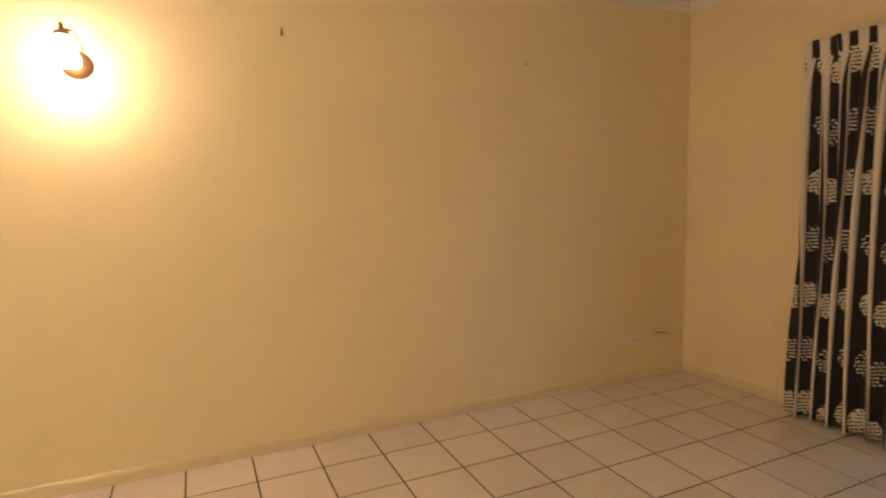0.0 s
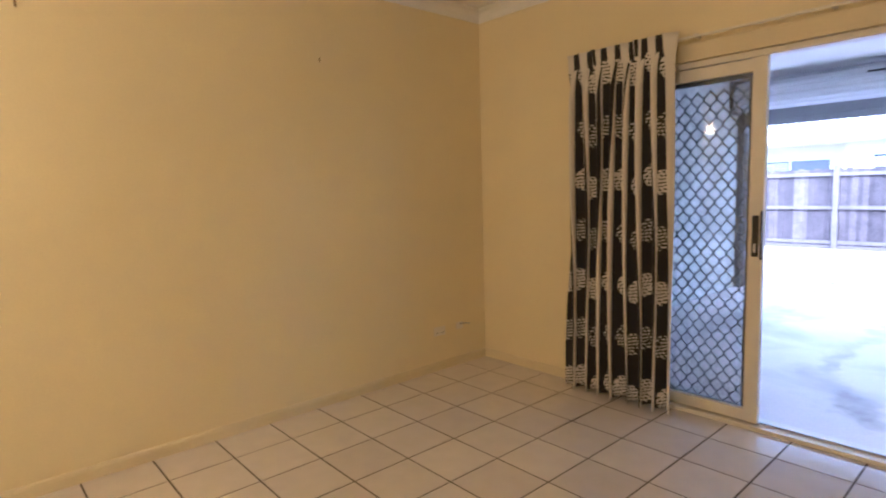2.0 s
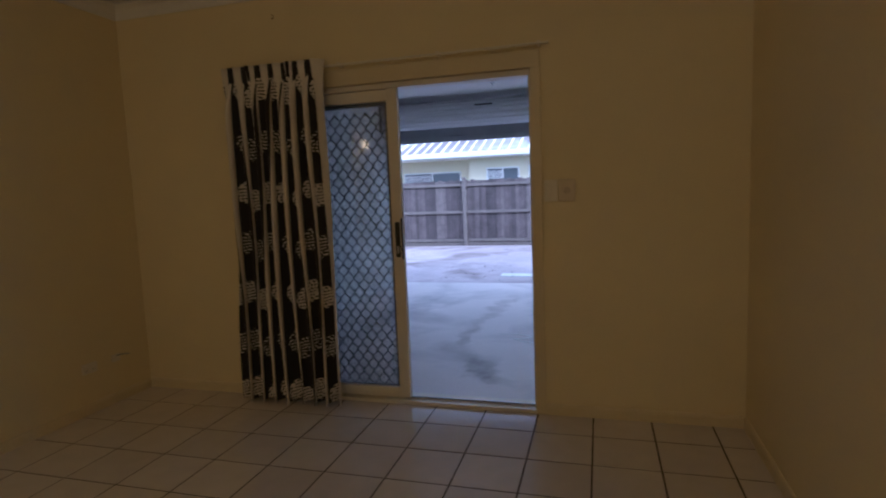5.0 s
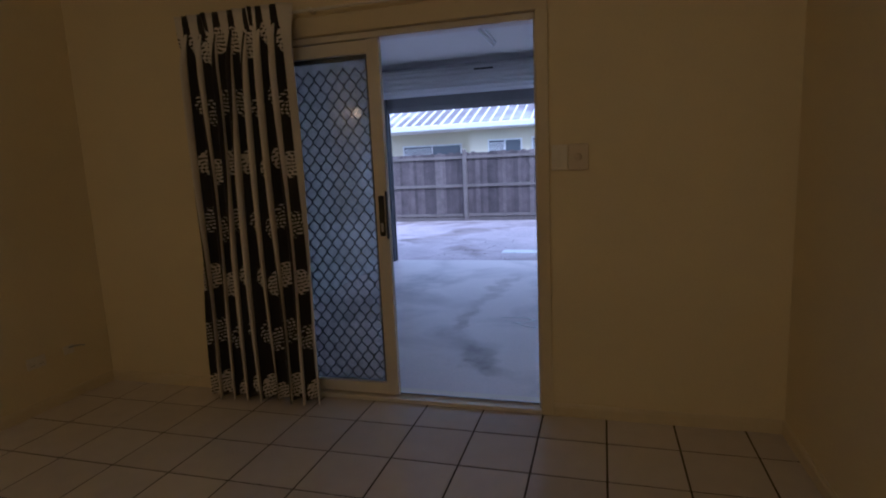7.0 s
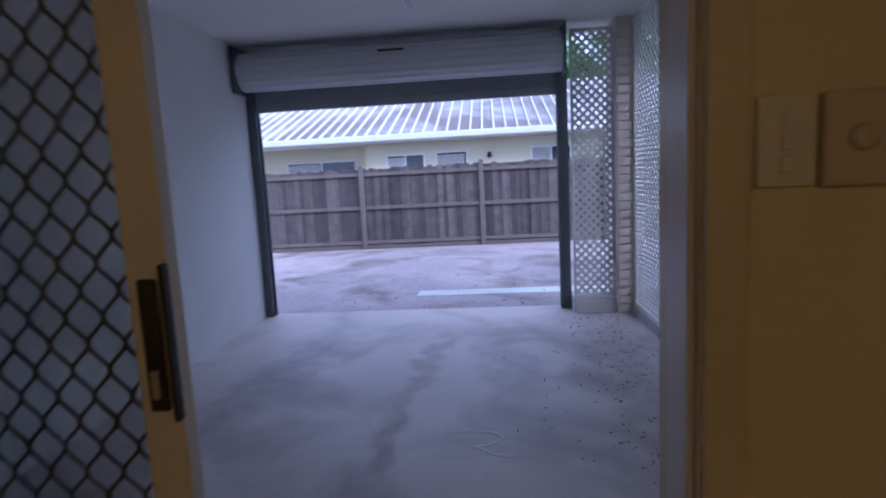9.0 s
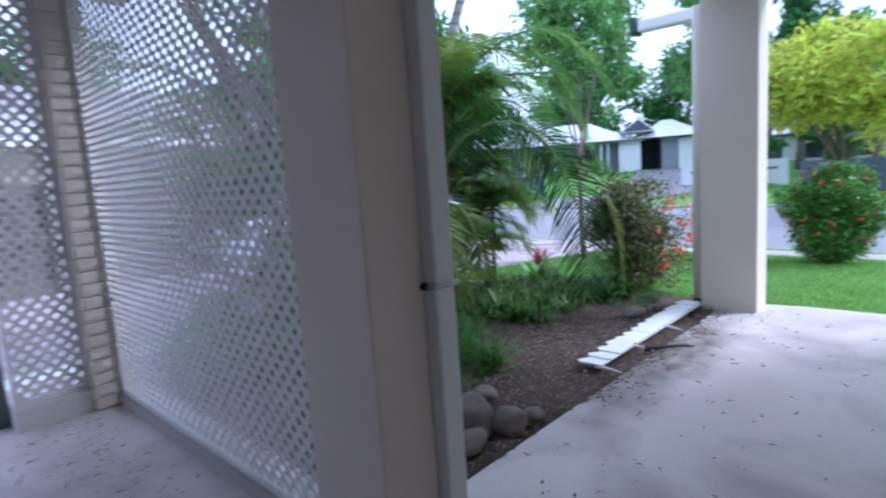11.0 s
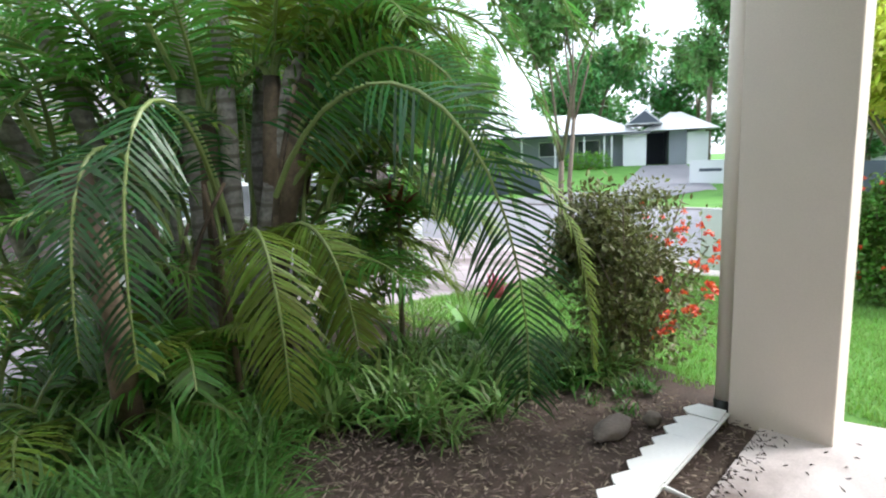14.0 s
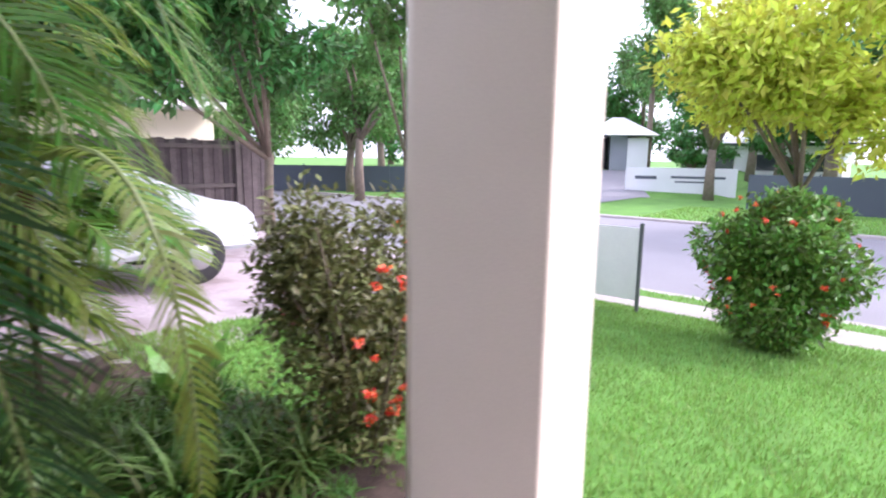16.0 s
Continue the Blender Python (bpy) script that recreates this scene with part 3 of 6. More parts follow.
M_CURTAIN = curtain_mat()
curtain = thing("curtain", (1.3, -0.115, 2.2), "pinch-pleated black and cream banded curtain with leaf medallions", "curtain")
cloth = part("cloth", curtain_mesh(), None, curtain)
sol = cloth.modifiers.new("thickness", "SOLIDIFY")
sol.thickness = 0.002
for k in range(8):
    part("hook", tubem([(1.0 + k * 0.088, -0.09, 2.19), (1.0 + k * 0.088, -0.072, 2.218)], [0.003, 0.003], 6), M_STEEL, curtain)


def wall_lamp(y):
    z = 2.057
    e = thing("wall_lamp", (0, y, z), "lit brass wall lamp with an opal glass shade", "lamp", "wall lamps")
    back = lathe([(0.0, 0), (0.062, 0), (0.066, 0.006), (0.060, 0.013), (0.045, 0.020), (0.018, 0.026), (0.0, 0.027)], 28)
    bmesh.ops.transform(back, matrix=Matrix.Translation((0, y + 0.02, z)) @ Matrix.Rotation(radians(90), 4, "Y"), verts=back.verts)
    part("back_plate", back, M_BRASS, e, "tarnished brass back plate")
    part("arm", tubem([(0.02, y + 0.02, z), (0.05, y + 0.03, z + 0.0), (0.08, y + 0.06, z + 0.06), (0.105, y + 0.03, z + 0.125), (0.13, y - 0.01, z + 0.13)], [0.008, 0.008, 0.007, 0.007, 0.006], 10), M_BRASS, e)
    part("finial", lathe([(0.004, 0.0), (0.012, 0.004), (0.007, 0.012), (0.011, 0.02), (0.004, 0.032)], 14, (0.13, y - 0.01, z + 0.125)), M_BRASS, e)
    part("gallery", lathe([(0.03, 0.098), (0.034, 0.104), (0.028, 0.116), (0.008, 0.126)], 20, (0.13, y - 0.01, z)), M_BRASS, e)
    sh = lathe([(0.028, 0.102), (0.034, 0.085), (0.042, 0.06), (0.056, 0.03), (0.066, 0.0), (0.064, -0.026), (0.05, -0.034), (0.046, -0.03), (0.058, -0.02), (0.058, 0.0), (0.036, 0.06), (0.024, 0.098)], 26, (0.13, y - 0.01, z))
    s = part("shade", sh, M_SHADE, e, "glowing opal glass shade")
    s.visible_shadow = False
    lamp = new("bulb", bpy.data.lights.new("bulb", "POINT"))
    lamp.data.energy, lamp.data.color, lamp.data.shadow_soft_size = LAMP_W, (1.0, 0.63, 0.26), 0.035
    lamp.location = (0.13, y - 0.01, z + 0.01)
    return e


LAMP_W = 0.85
wall_lamp(-3.93)
# unseen fill light added behind the camera to even out the room's brightness
oy = thing("ceiling_light", (3.1, -5.0, CEIL), "unseen fill light added on the ceiling, round lit opal with a brass rim", "ceiling light")
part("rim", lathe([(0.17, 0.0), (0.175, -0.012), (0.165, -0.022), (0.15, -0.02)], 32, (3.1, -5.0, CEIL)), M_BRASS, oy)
od = part("diffuser", lathe([(0.15, -0.02), (0.135, -0.055), (0.09, -0.085), (0.03, -0.098), (0.0, -0.1)], 32, (3.1, -5.0, CEIL)), M_SHADE, oy, "glowing opal glass bowl of the added fill light")
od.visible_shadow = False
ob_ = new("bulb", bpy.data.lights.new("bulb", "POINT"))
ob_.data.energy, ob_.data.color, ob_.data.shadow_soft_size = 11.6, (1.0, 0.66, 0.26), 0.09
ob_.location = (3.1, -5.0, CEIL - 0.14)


def plate(name, x0, x1, z0, z1, label, cat, material, rockers):
    e = thing(name, ((x0 + x1) / 2, 0, (z0 + z1) / 2), label, cat)
    part("plate", boxm(x0, x1, -0.011, 0, z0, z1, 0.003), material, e)
    for rx, rz in rockers:
        part("rocker", boxm(rx - 0.008, rx + 0.008, -0.016, -0.010, rz - 0.013, rz + 0.013, 0.002), material, e)
    return e


plate("light_switch", 3.012, 3.092, 1.318, 1.446, "white plastic light switch plate with three rockers", "switch", M_SWITCH2, [(3.052, 1.35), (3.052, 1.382), (3.052, 1.414)])
ctl = thing("fan_control", (3.145, 0, 1.38), "yellowed plastic fan control plate with a dial", "switch")
part("plate", boxm(3.097, 3.193, -0.022, 0, 1.316, 1.447, 0.004), M_SWITCH, ctl)
dk = lathe([(0.018, 0), (0.018, 0.008), (0.014, 0.012), (0.0, 0.012)], 20)
bmesh.ops.transform(dk, matrix=Matrix.Translation((3.145, -0.021, 1.382)) @ Matrix.Rotation(radians(90), 4, "X"), verts=dk.verts)
part("dial", dk, M_SWITCH, ctl)

so = thing("power_socket", (0, -0.5, 0.31), "double power socket in a cream wall plate", "socket")
part("plate", boxm(0, 0.009, -0.57, -0.455, 0.275, 0.345, 0.003), M_SWITCH2, so)
for yy in (-0.54, -0.485):
    part("rocker", boxm(0.008, 0.013, yy - 0.006, yy + 0.006, 0.325, 0.34, 0.001), M_SWITCH2, so)
    for q in (-0.008, 0.008):
        part("slot", boxm(0.0085, 0.0095, yy + q - 0.0015, yy + q + 0.0015, 0.293, 0.303), M_BLACK, so)
ap = thing("aerial_plate", (0, -0.3, 0.32), "small wall plate with a stub of grey cable", "socket")
part("plate", boxm(0, 0.009, -0.335, -0.265, 0.29, 0.345, 0.003), M_SWITCH2, ap)
part("cable", tubem([(0.006, -0.3, 0.33), (0.03, -0.29, 0.338), (0.045, -0.25, 0.335), (0.05, -0.225, 0.327)], [0.005, 0.005, 0.004, 0.004]), M_STEEL, ap)


def picture_hook(x, y, z, axis, size, label):
    e = thing("picture_hook", (x, y, z), label, "hook", "picture hooks")
    d = Vector((1, 0, 0)) if axis == "x" else Vector((0, -1, 0))
    p = Vector((x, y, z))
    part("nail", tubem([p, p + d * 0.03 * size + Vector((0, 0, 0.008))], [0.004 * size, 0.004 * size], 8), M_BRASS, e)
    part("hook_plate", tubem([p + d * 0.004, p + d * 0.008 - Vector((0, 0, 0.03 * size)), p + d * 0.026 * size - Vector((0, 0, 0.034 * size)), p + d * 0.03 * size - Vector((0, 0, 0.016 * size))], [0.006 * size, 0.006 * size, 0.005 * size, 0.004 * size], 8), M_BRASS, e)


picture_hook(0, -2.974, 2.30, "x", 0.8, "brass picture hook nailed to the wall")
picture_hook(0, -1.45, 2.245, "x", 0.5, "small brass picture hook nailed to the wall")
picture_hook(1.277, 0, 2.586, "y", 0.6, "tiny brass nail in the wall above the curtain")

# ---- the carport ----
slab = bmesh.new()
pts = [(0.0, 0.2), (8.78, 0.2), (8.78, 1.6), (8.72, 1.88), (8.36, 2.2), (4.72, 2.2), (4.3, 2.2), (4.3, 5.16), (0.0, 5.16)]
lo, hi = [slab.verts.new((*p, SLAB - 0.16)) for p in pts], [slab.verts.new((*p, SLAB)) for p in pts]
slab.faces.new(hi)
slab.faces.new(lo[::-1])
for i in range(len(pts)):
    slab.faces.new((lo[i], lo[(i + 1) % len(pts)], hi[(i + 1) % len(pts)], hi[i]))
struct("floor_carport", slab, M_PORCH, "stained concrete slab of carport and porch")
struct("doorstep", boxm(DL, DR, 0.1, 0.24, SLAB - 0.1, -0.022), M_COLUMN, "rendered doorstep")
struct("wall_carport_west", boxm(-0.1, 0.1, 0.2, 5.3, SLAB - 0.1, 2.9), M_RENDER, "white rendered side wall of the carport")
struct("ceiling_carport", boxm(-0.1, 4.6, 0.2, 5.35, 2.783, 2.9), M_CEIL, "white sheeted carport ceiling")
struct("ceiling_porch", boxm(4.6, 8.75, 0.2, 2.36, 2.76, 2.86), M_CEIL, "white sheeted porch ceiling")
struct("lintel", boxm(0.1, 3.456, 5.16, 5.34, 2.42, 2.783), M_RENDER, "rendered beam above the roller door")
struct("roof_slab", boxm(-6, 4.65, 0.0, 5.6, 2.91, 3.05), M_HOUSER, "house roof")

struct("roof_house", boxm(-6, 8.9, -9, 0.3, 2.915, 3.05), M_HOUSER, "house roof")
rd = thing("roller_door", (1.77, 5.05, SLAB), "white steel roller door rolled up above its opening", "garage door")
segs = []
for a in range(96):
    q = 2 * math.pi * a / 96
    r = 0.185 + 0.008 * (1 if (a // 3) % 2 else 0)
    segs.append((r * math.cos(q), r * math.sin(q)))
drum = bmesh.new()
e0 = [drum.verts.new((0.155, 4.86 + y, 2.52 + z)) for y, z in segs]
e1 = [drum.verts.new((3.385, 4.86 + y, 2.52 + z)) for y, z in segs]
for i in range(96):
    drum.faces.new((e0[i], e0[(i + 1) % 96], e1[(i + 1) % 96], e1[i]))
drum.faces.new(e0)
drum.faces.new(e1[::-1])
dr = part("rolled_curtain", drum, M_DOORSHEET, rd, "ribbed white steel curtain wound on its drum")
for lx in (0.13, 3.40):
    part("end_bracket", boxm(lx - 0.012, lx + 0.012, 4.66, 5.1, 2.30, 2.76, 0.004), M_GUIDE, rd)
part("makers_plate", boxm(1.60, 1.86, 4.672, 4.678, 2.60, 2.622), M_BLACK, dr, "small black label strip")
# hanging slats and bottom rail wear the greyed steel, as if seen against the light
sheet = bmesh.new()
for k in range(6):
    bx(sheet, 0.17, 3.37, 5.048 + 0.006 * (k % 2), 5.06 + 0.006 * (k % 2), 2.22 + k * 0.04, 2.26 + k * 0.04)
part("hanging_curtain", sheet, M_SLATSHADE, rd)
part("bottom_bar", boxm(0.165, 3.375, 5.03, 5.085, 2.14, 2.222, 0.006), M_SLATSHADE, rd, "steel bottom rail with backlit shade put into its grey")
for k in (1.62, 1.72):
    part("bolt", lathe([(0.012, 0), (0.012, 0.006), (0.0, 0.008)], 10, (k, 5.06, 2.222)), M_STEEL, rd)
for x0, x1 in ((0.10, 0.19), (3.35, 3.455)):
    g = bmesh.new()
    bx(g, x0, x1, 5.0, 5.03, SLAB, 2.42, 0.003)
    bx(g, x0, x1, 5.09, 5.12, SLAB, 2.42, 0.003)
    bx(g, x0 if x0 < 1 else x1 - 0.012, x0 + 0.012 if x0 < 1 else x1, 5.03, 5.09, SLAB, 2.42)
    part("guide", g, M_GUIDE, rd, "grey steel door guide")

fl = thing("fluorescent_batten", (2.02, 3.2, 2.76), "unlit fluorescent batten on the carport ceiling", "ceiling light")
part("body", boxm(1.985, 2.055, 2.62, 3.88, 2.745, 2.783, 0.006), M_WHITE, fl)
part("tube", tubem([(2.02, 2.66, 2.725), (2.02, 3.84, 2.725)], [0.013, 0.013], 12), M_WHITE, fl)
for yy in (2.64, 3.86):
    part("lamp_holder", boxm(2.005, 2.035, yy - 0.012, yy + 0.012, 2.71, 2.746, 0.003), M_WHITE, fl)


def column(name, x0, x1, y0, y1, label, z1=2.78):
    c = thing(name, ((x0 + x1) / 2, (y0 + y1) / 2, SLAB - 0.03), label, "column")
    part("shaft", boxm(x0, x1, y0, y1, SLAB - 0.03, z1, 0.008), M_COLUMN, c)
    return c


colA = column("corner_column", 3.885, 4.135, 4.76, 5.2, "cream rendered corner column beside the roller door")
bricks = [mesh_of("brick", boxm(-w_ / 2, w_ / 2, -0.006, 0.006, 0, 0.076, 0.003), M_COLUMN) for w_ in (0.232, 0.112)]
for k in range(33):
    z = SLAB + 0.01 + 0.086 * k
    for dx in ((0.0,) if k % 2 else (-0.062, 0.062)):
        piece("brick", bricks[0 if k % 2 else 1], colA, pose(4.01 + dx, 4.757, z, 0, 0, 0.3 * (k % 3 - 1)))
    for dy in ((-0.11, 0.11) if k % 2 else (0.0, -0.18, 0.18)):
        piece("brick", bricks[0 if k % 2 or dy == 0 else 1], colA, pose(3.882, 4.98 + dy, z, 0, 0, 90))
colB = column("carport_column", 3.91, 4.135, 1.78, 2.16, "cream rendered column with a white downpipe")
part("downpipe", boxm(4.137, 4.222, 1.73, 1.81, SLAB - 0.02, 2.77, 0.008), M_WHITE, colB, "white square downpipe")
part("pipe_clip", boxm(4.12, 4.236, 1.722, 1.815, 0.985, 1.0, 0.002), M_STEEL, colB)
part("clip_bolt", tubem([(4.125, 1.79, 0.993), (4.125, 1.755, 0.993)], [0.012, 0.012], 8), M_BLACK, colB)
colC = column("porch_column", 8.365, 8.68, 1.88, 2.36, "thick cream rendered porch column", 2.76)
part("downpipe", tubem([(8.47, 2.415, SLAB - 0.02), (8.47, 2.415, 2.7)], [0.045, 0.045], 16), M_COLUMN, colC, "painted round downpipe")
part("pipe_shoe", tubem([(8.47, 2.415, SLAB - 0.06), (8.47, 2.415, -0.02)], [0.052, 0.052], 16), M_BLACK, colC, "black plastic pipe foot")


def lattice_panel(name, origin, along, length, height, label, pitch=0.085, w=0.026):
    """Diagonal slats, two layers, clipped to a rectangle, with a thin edge batten."""
    o, a = Vector(origin), Vector(along).normalized()
    nrm = a.cross(Vector((0, 0, 1)))
    e = thing(name, origin, label, "lattice")
    for layer, sgn in ((0, 1), (1, -1)):
        c = -height + pitch / 2
        while c < length:
            # the line u = c + v (or its mirror) inside 0..length x 0..height
            v0, v1 = max(0, -c), min(height, length - c)
            if v1 - v0 > 0.03:
                p, q = (c + v0, v0), (c + v1, v1)
                if sgn < 0:
                    p, q = (length - p[0], p[1]), (length - q[0], q[1])
                bm = bmesh.new()
                P, Q = o + a * p[0] + Vector((0, 0, p[1])), o + a * q[0] + Vector((0, 0, q[1]))
                d = (Q - P).normalized()
                s = d.cross(nrm).normalized() * (w / 2)
                vs = []
                for t in (0.005 * layer * 1.0 + 0.0005, 0.005 * layer + 0.005):
                    for pt in (P - s, P + s, Q + s, Q - s):
                        vs.append(bm.verts.new(pt + nrm * t))
                for f in ((0, 1, 2, 3), (7, 6, 5, 4), (0, 4, 5, 1), (1, 5, 6, 2), (2, 6, 7, 3), (3, 7, 4, 0)):
                    bm.faces.new([vs[k] for k in f])
                part("slat", bm, M_WHITE, e)
            c += pitch
    def batten(u0, u1, v0, v1):
        bm = bmesh.new()
        vs = []
        for t in (-0.008, 0.018):
            for u, v in ((u0, v0), (u1, v0), (u1, v1), (u0, v1)):
                vs.append(bm.verts.new(o + a * u + Vector((0, 0, v)) + nrm * t))
        for f in ((0, 1, 2, 3), (7, 6, 5, 4), (0, 4, 5, 1), (1, 5, 6, 2), (2, 6, 7, 3), (3, 7, 4, 0)):
            bm.faces.new([vs[k] for k in f])
        part("edge_batten", bm, M_WHITE, e)
    batten(-0.012, length + 0.012, -0.03, 0.004)
    batten(-0.012, length + 0.012, height - 0.004, height + 0.03)
    batten(-0.012, 0.012, 0.004, height - 0.004)
    batten(length - 0.012, length + 0.012, 0.004, height - 0.004)
    return e


lattice_panel("lattice_screen", (3.475, 4.86, 0.09), (1, 0, 0), 0.39, 2.60, "narrow white diagonal lattice panel beside the roller door")
lattice_panel("lattice_screen", (4.05, 2.18, 0.02), (0, 1, 0), 2.56, 2.70, "tall white diagonal lattice screen along the carport")
struct("trim_plinth_1", boxm(4.02, 4.12, 2.16, 4.76, SLAB, -0.012), M_KERB, "low concrete plinth under the lattice")
struct("trim_plinth_2", boxm(3.456, 3.885, 4.80, 5.1, SLAB, 0.055), M_STRIPE, "pale concrete plinth under the lattice panel")
pv = thing("paver", (3.97, 2.62, SLAB), "pale concrete paver lying on the slab", "brick")
part("block", boxm(3.90, 4.01, 2.44, 2.74, SLAB, SLAB + 0.05, 0.008), M_STRIPE, pv)

ck = thing("chalk_mark", (2.5, 2.0, SLAB), "white scrawled paint mark on the concrete slab", "mark")
for stroke in (((2.34, 2.14), (2.46, 2.17), (2.60, 2.15), (2.66, 2.08), (2.58, 2.0), (2.47, 1.98)), ((2.50, 1.99), (2.60, 1.90), (2.70, 1.87))):
    rb = bmesh.new()
    for (xa, ya), (xb, yb) in zip(stroke, stroke[1:]):
        ln_ = math.hypot(xb - xa, yb - ya)
        bx(rb, -0.004, ln_ + 0.004, -0.009, 0.009, 0, 0.003, 0, Matrix.Translation((xa, ya, SLAB)) @ Matrix.Rotation(math.atan2(yb - ya, xb - xa), 4, "Z"))
    part("stroke", rb, M_WHITE, ck)

# ---- outside: ground ----
rnd = random.Random(7)
G = -0.16


def fall(x):
    """The land falls gently from the house to the street."""
    return -0.07 * (min(max(x, 8.8), 15.2) - 8.8)


def sheet(name, x0, x1, y0, y1, z, material, label, rough=0.0, step=0.25, thick=0.0):
    """A flat or gently uneven sheet of ground."""
    nx, ny = max(1, int((x1 - x0) / step)), max(1, int((y1 - y0) / step)) if rough else 1
    vs = [(x0 + (x1 - x0) * i / nx, y0 + (y1 - y0) * j / ny, 0) for j in range(ny + 1) for i in range(nx + 1)]
    vs = [(x, y, z + (fall(x) if z > -0.6 else 0) + rough * noise.noise(Vector((x * 1.7, y * 1.7, 3))) + 0.5 * rough * noise.noise(Vector((x * 6, y * 6, 9)))) for x, y, _ in vs]
    fs = [(j * (nx + 1) + i, j * (nx + 1) + i + 1, (j + 1) * (nx + 1) + i + 1, (j + 1) * (nx + 1) + i) for j in range(ny) for i in range(nx)]
    return tagged(new(name, quick(name, vs, fs, material, True)), label, kind="structure")


sheet("ground", -400, 800, -500, 500, -0.72, M_LAWN, "grass ground reaching far away", 0.0, 50)
sheet("driveway", -14, 15.2, 5.16, 11.06, -0.125, M_DRIVE, "old stained concrete driveway", 0.0, 0.4)
sheet("garden_bed", 4.3, 8.9, 2.2, 5.9, -0.115, M_SOIL, "damp brown soil with mulch", 0.035, 0.06)
sheet("lawn_1", 8.72, 13.9, -14, 5.2, -0.13, M_LAWN, "bright green front lawn", 0.02, 0.2)
sheet("lawn_2", 8.3, 13.9, 5.2, 5.9, -0.128, M_LAWN, "bright green lawn behind the garden bed", 0.02, 0.2)
struct("pavement", boxm(13.9, 14.5, -60, 5.16, -0.75, -0.475), M_KERB, "narrow concrete footpath")
sheet("verge", 14.5, 15.2, -60, 5.16, -0.115, M_LAWN, "strip of verge grass", 0.012, 0.3)
struct("kerb_1", boxm(15.2, 15.4, -80, 80, -0.9, -0.57, 0.02), M_KERB, "concrete kerb")
sheet("road", 15.4, 25.5, -120, 120, -0.19, M_ROAD, "pale grey asphalt street")
struct("kerb_2", boxm(25.5, 25.8, -80, 80, -0.9, -0.56, 0.02), M_KERB, "concrete kerb")
sheet("verge_far", 25.8, 42, -80, 80, -0.13, M_LAWN, "grass verge across the street", 0.012, 0.8)
struct("drive_stripe", boxm(1.66, 5.2, 6.0, 6.32, -0.2, -0.119), M_STRIPE, "pale concrete strip across the driveway")
sheet("side_street", 25.5, 70, 11.5, 18.0, -0.1, M_ROAD, "asphalt side street opposite")


def blades(name, x0, x1, y0, y1, z, count, h, w, material, label, seed, keep=None):
    r = np.random.default_rng(seed)
    x, y = r.uniform(x0, x1, count), r.uniform(y0, y1, count)
    if keep is not None:
        k = keep(x, y)
        x, y = x[k], y[k]
    n = len(x)
    a, lean, hh = r.uniform(0, 2 * np.pi, n), r.uniform(0.1, 0.9, n), h * r.uniform(0.5, 1.25, n)
    ca, sa = np.cos(a), np.sin(a)
    v = np.zeros((n, 3, 3))
    zz = z - 0.07 * (np.clip(x, 8.8, 15.2) - 8.8)
    v[:, 0] = np.stack([x - sa * w / 2, y + ca * w / 2, zz], 1)
    v[:, 1] = np.stack([x + sa * w / 2, y - ca * w / 2, zz], 1)
    v[:, 2] = np.stack([x + ca * hh * lean, y + sa * hh * lean, zz + hh], 1)
    f = np.arange(n * 3).reshape(-1, 3)
    return tagged(new(name, quick(name, v.reshape(-1, 3).tolist(), f.tolist(), material)), label, "grass", kind="stuff")


blades("grass", 8.75, 13.9, -4.5, 5.1, -0.135, 120000, 0.05, 0.011, M_BLADE, "short bright green lawn grass", 3, lambda x, y: ~((x < 8.95) & (y > 1.8) & (y < 2.6)))
blades("grass", 8.6, 13.9, 5.0, 5.9, -0.13, 14000, 0.06, 0.012, M_BLADE, "short lawn grass behind the garden bed", 4)
blades("grass", 14.5, 15.2, -8, 5.1, -0.12, 6000, 0.05, 0.014, M_BLADE, "verge grass along the footpath", 5)
blades("grass", 25.8, 31.5, -9, 8, -0.12, 9000, 0.08, 0.05, M_BLADE, "rough grass across the street", 6)

# bark chips and leaf litter
def chips(name, n, place, size, material, label, seed):
    r = random.Random(seed)
    vs, fs = [], []
    for _ in range(n):
        x, y, z = place(r)
        a, t, l, w, th = r.uniform(0, 6.28), r.uniform(-0.5, 0.5), size * r.uniform(0.4, 1.6), size * r.uniform(0.15, 0.4), size * 0.12
        m = Matrix.Translation((x, y, z)) @ Matrix.Rotation(a, 4, "Z") @ Matrix.Rotation(t, 4, "Y")
        i = len(vs)
        for p in ((-l / 2, 0, 0), (0, -w / 2, 0), (l / 2, 0, 0), (0, w / 2, 0), (0, 0, th)):
            vs.append(m @ Vector(p))
        fs += [(i, i + 1, i + 4), (i + 1, i + 2, i + 4), (i + 2, i + 3, i + 4), (i + 3, i, i + 4)]
    return tagged(new(name, quick(name, vs, fs, material)), label, "mulch", kind="stuff")


chips("mulch_chips", 14000, lambda r: (r.uniform(4.4, 8.5), r.uniform(2.22, 4.6), -0.1 + r.uniform(-0.01, 0.02)), 0.04, M_CHIP, "scattered bark chips on the soil", 1)
M_LITTER = mat("dead_leaf", (0.05, 0.035, 0.03), 0.9, vary=0.3, bump=0.1, spread=0.5, island=True)
chips("leaf_litter", 110, lambda r: (r.uniform(2.6, 4.0) if r.random() < 0.6 else r.gauss(3.7, 0.15), r.uniform(1.6, 4.7), SLAB + 0.004), 0.03, M_LITTER, "dry leaves on the slab", 2)
chips("leaf_litter", 160, lambda r: (r.uniform(4.6, 8.6), min(2.19, max(0.4, r.gauss(1.7, 0.5))), SLAB + 0.004), 0.035, M_LITTER, "dry leaves on the porch slab", 3)
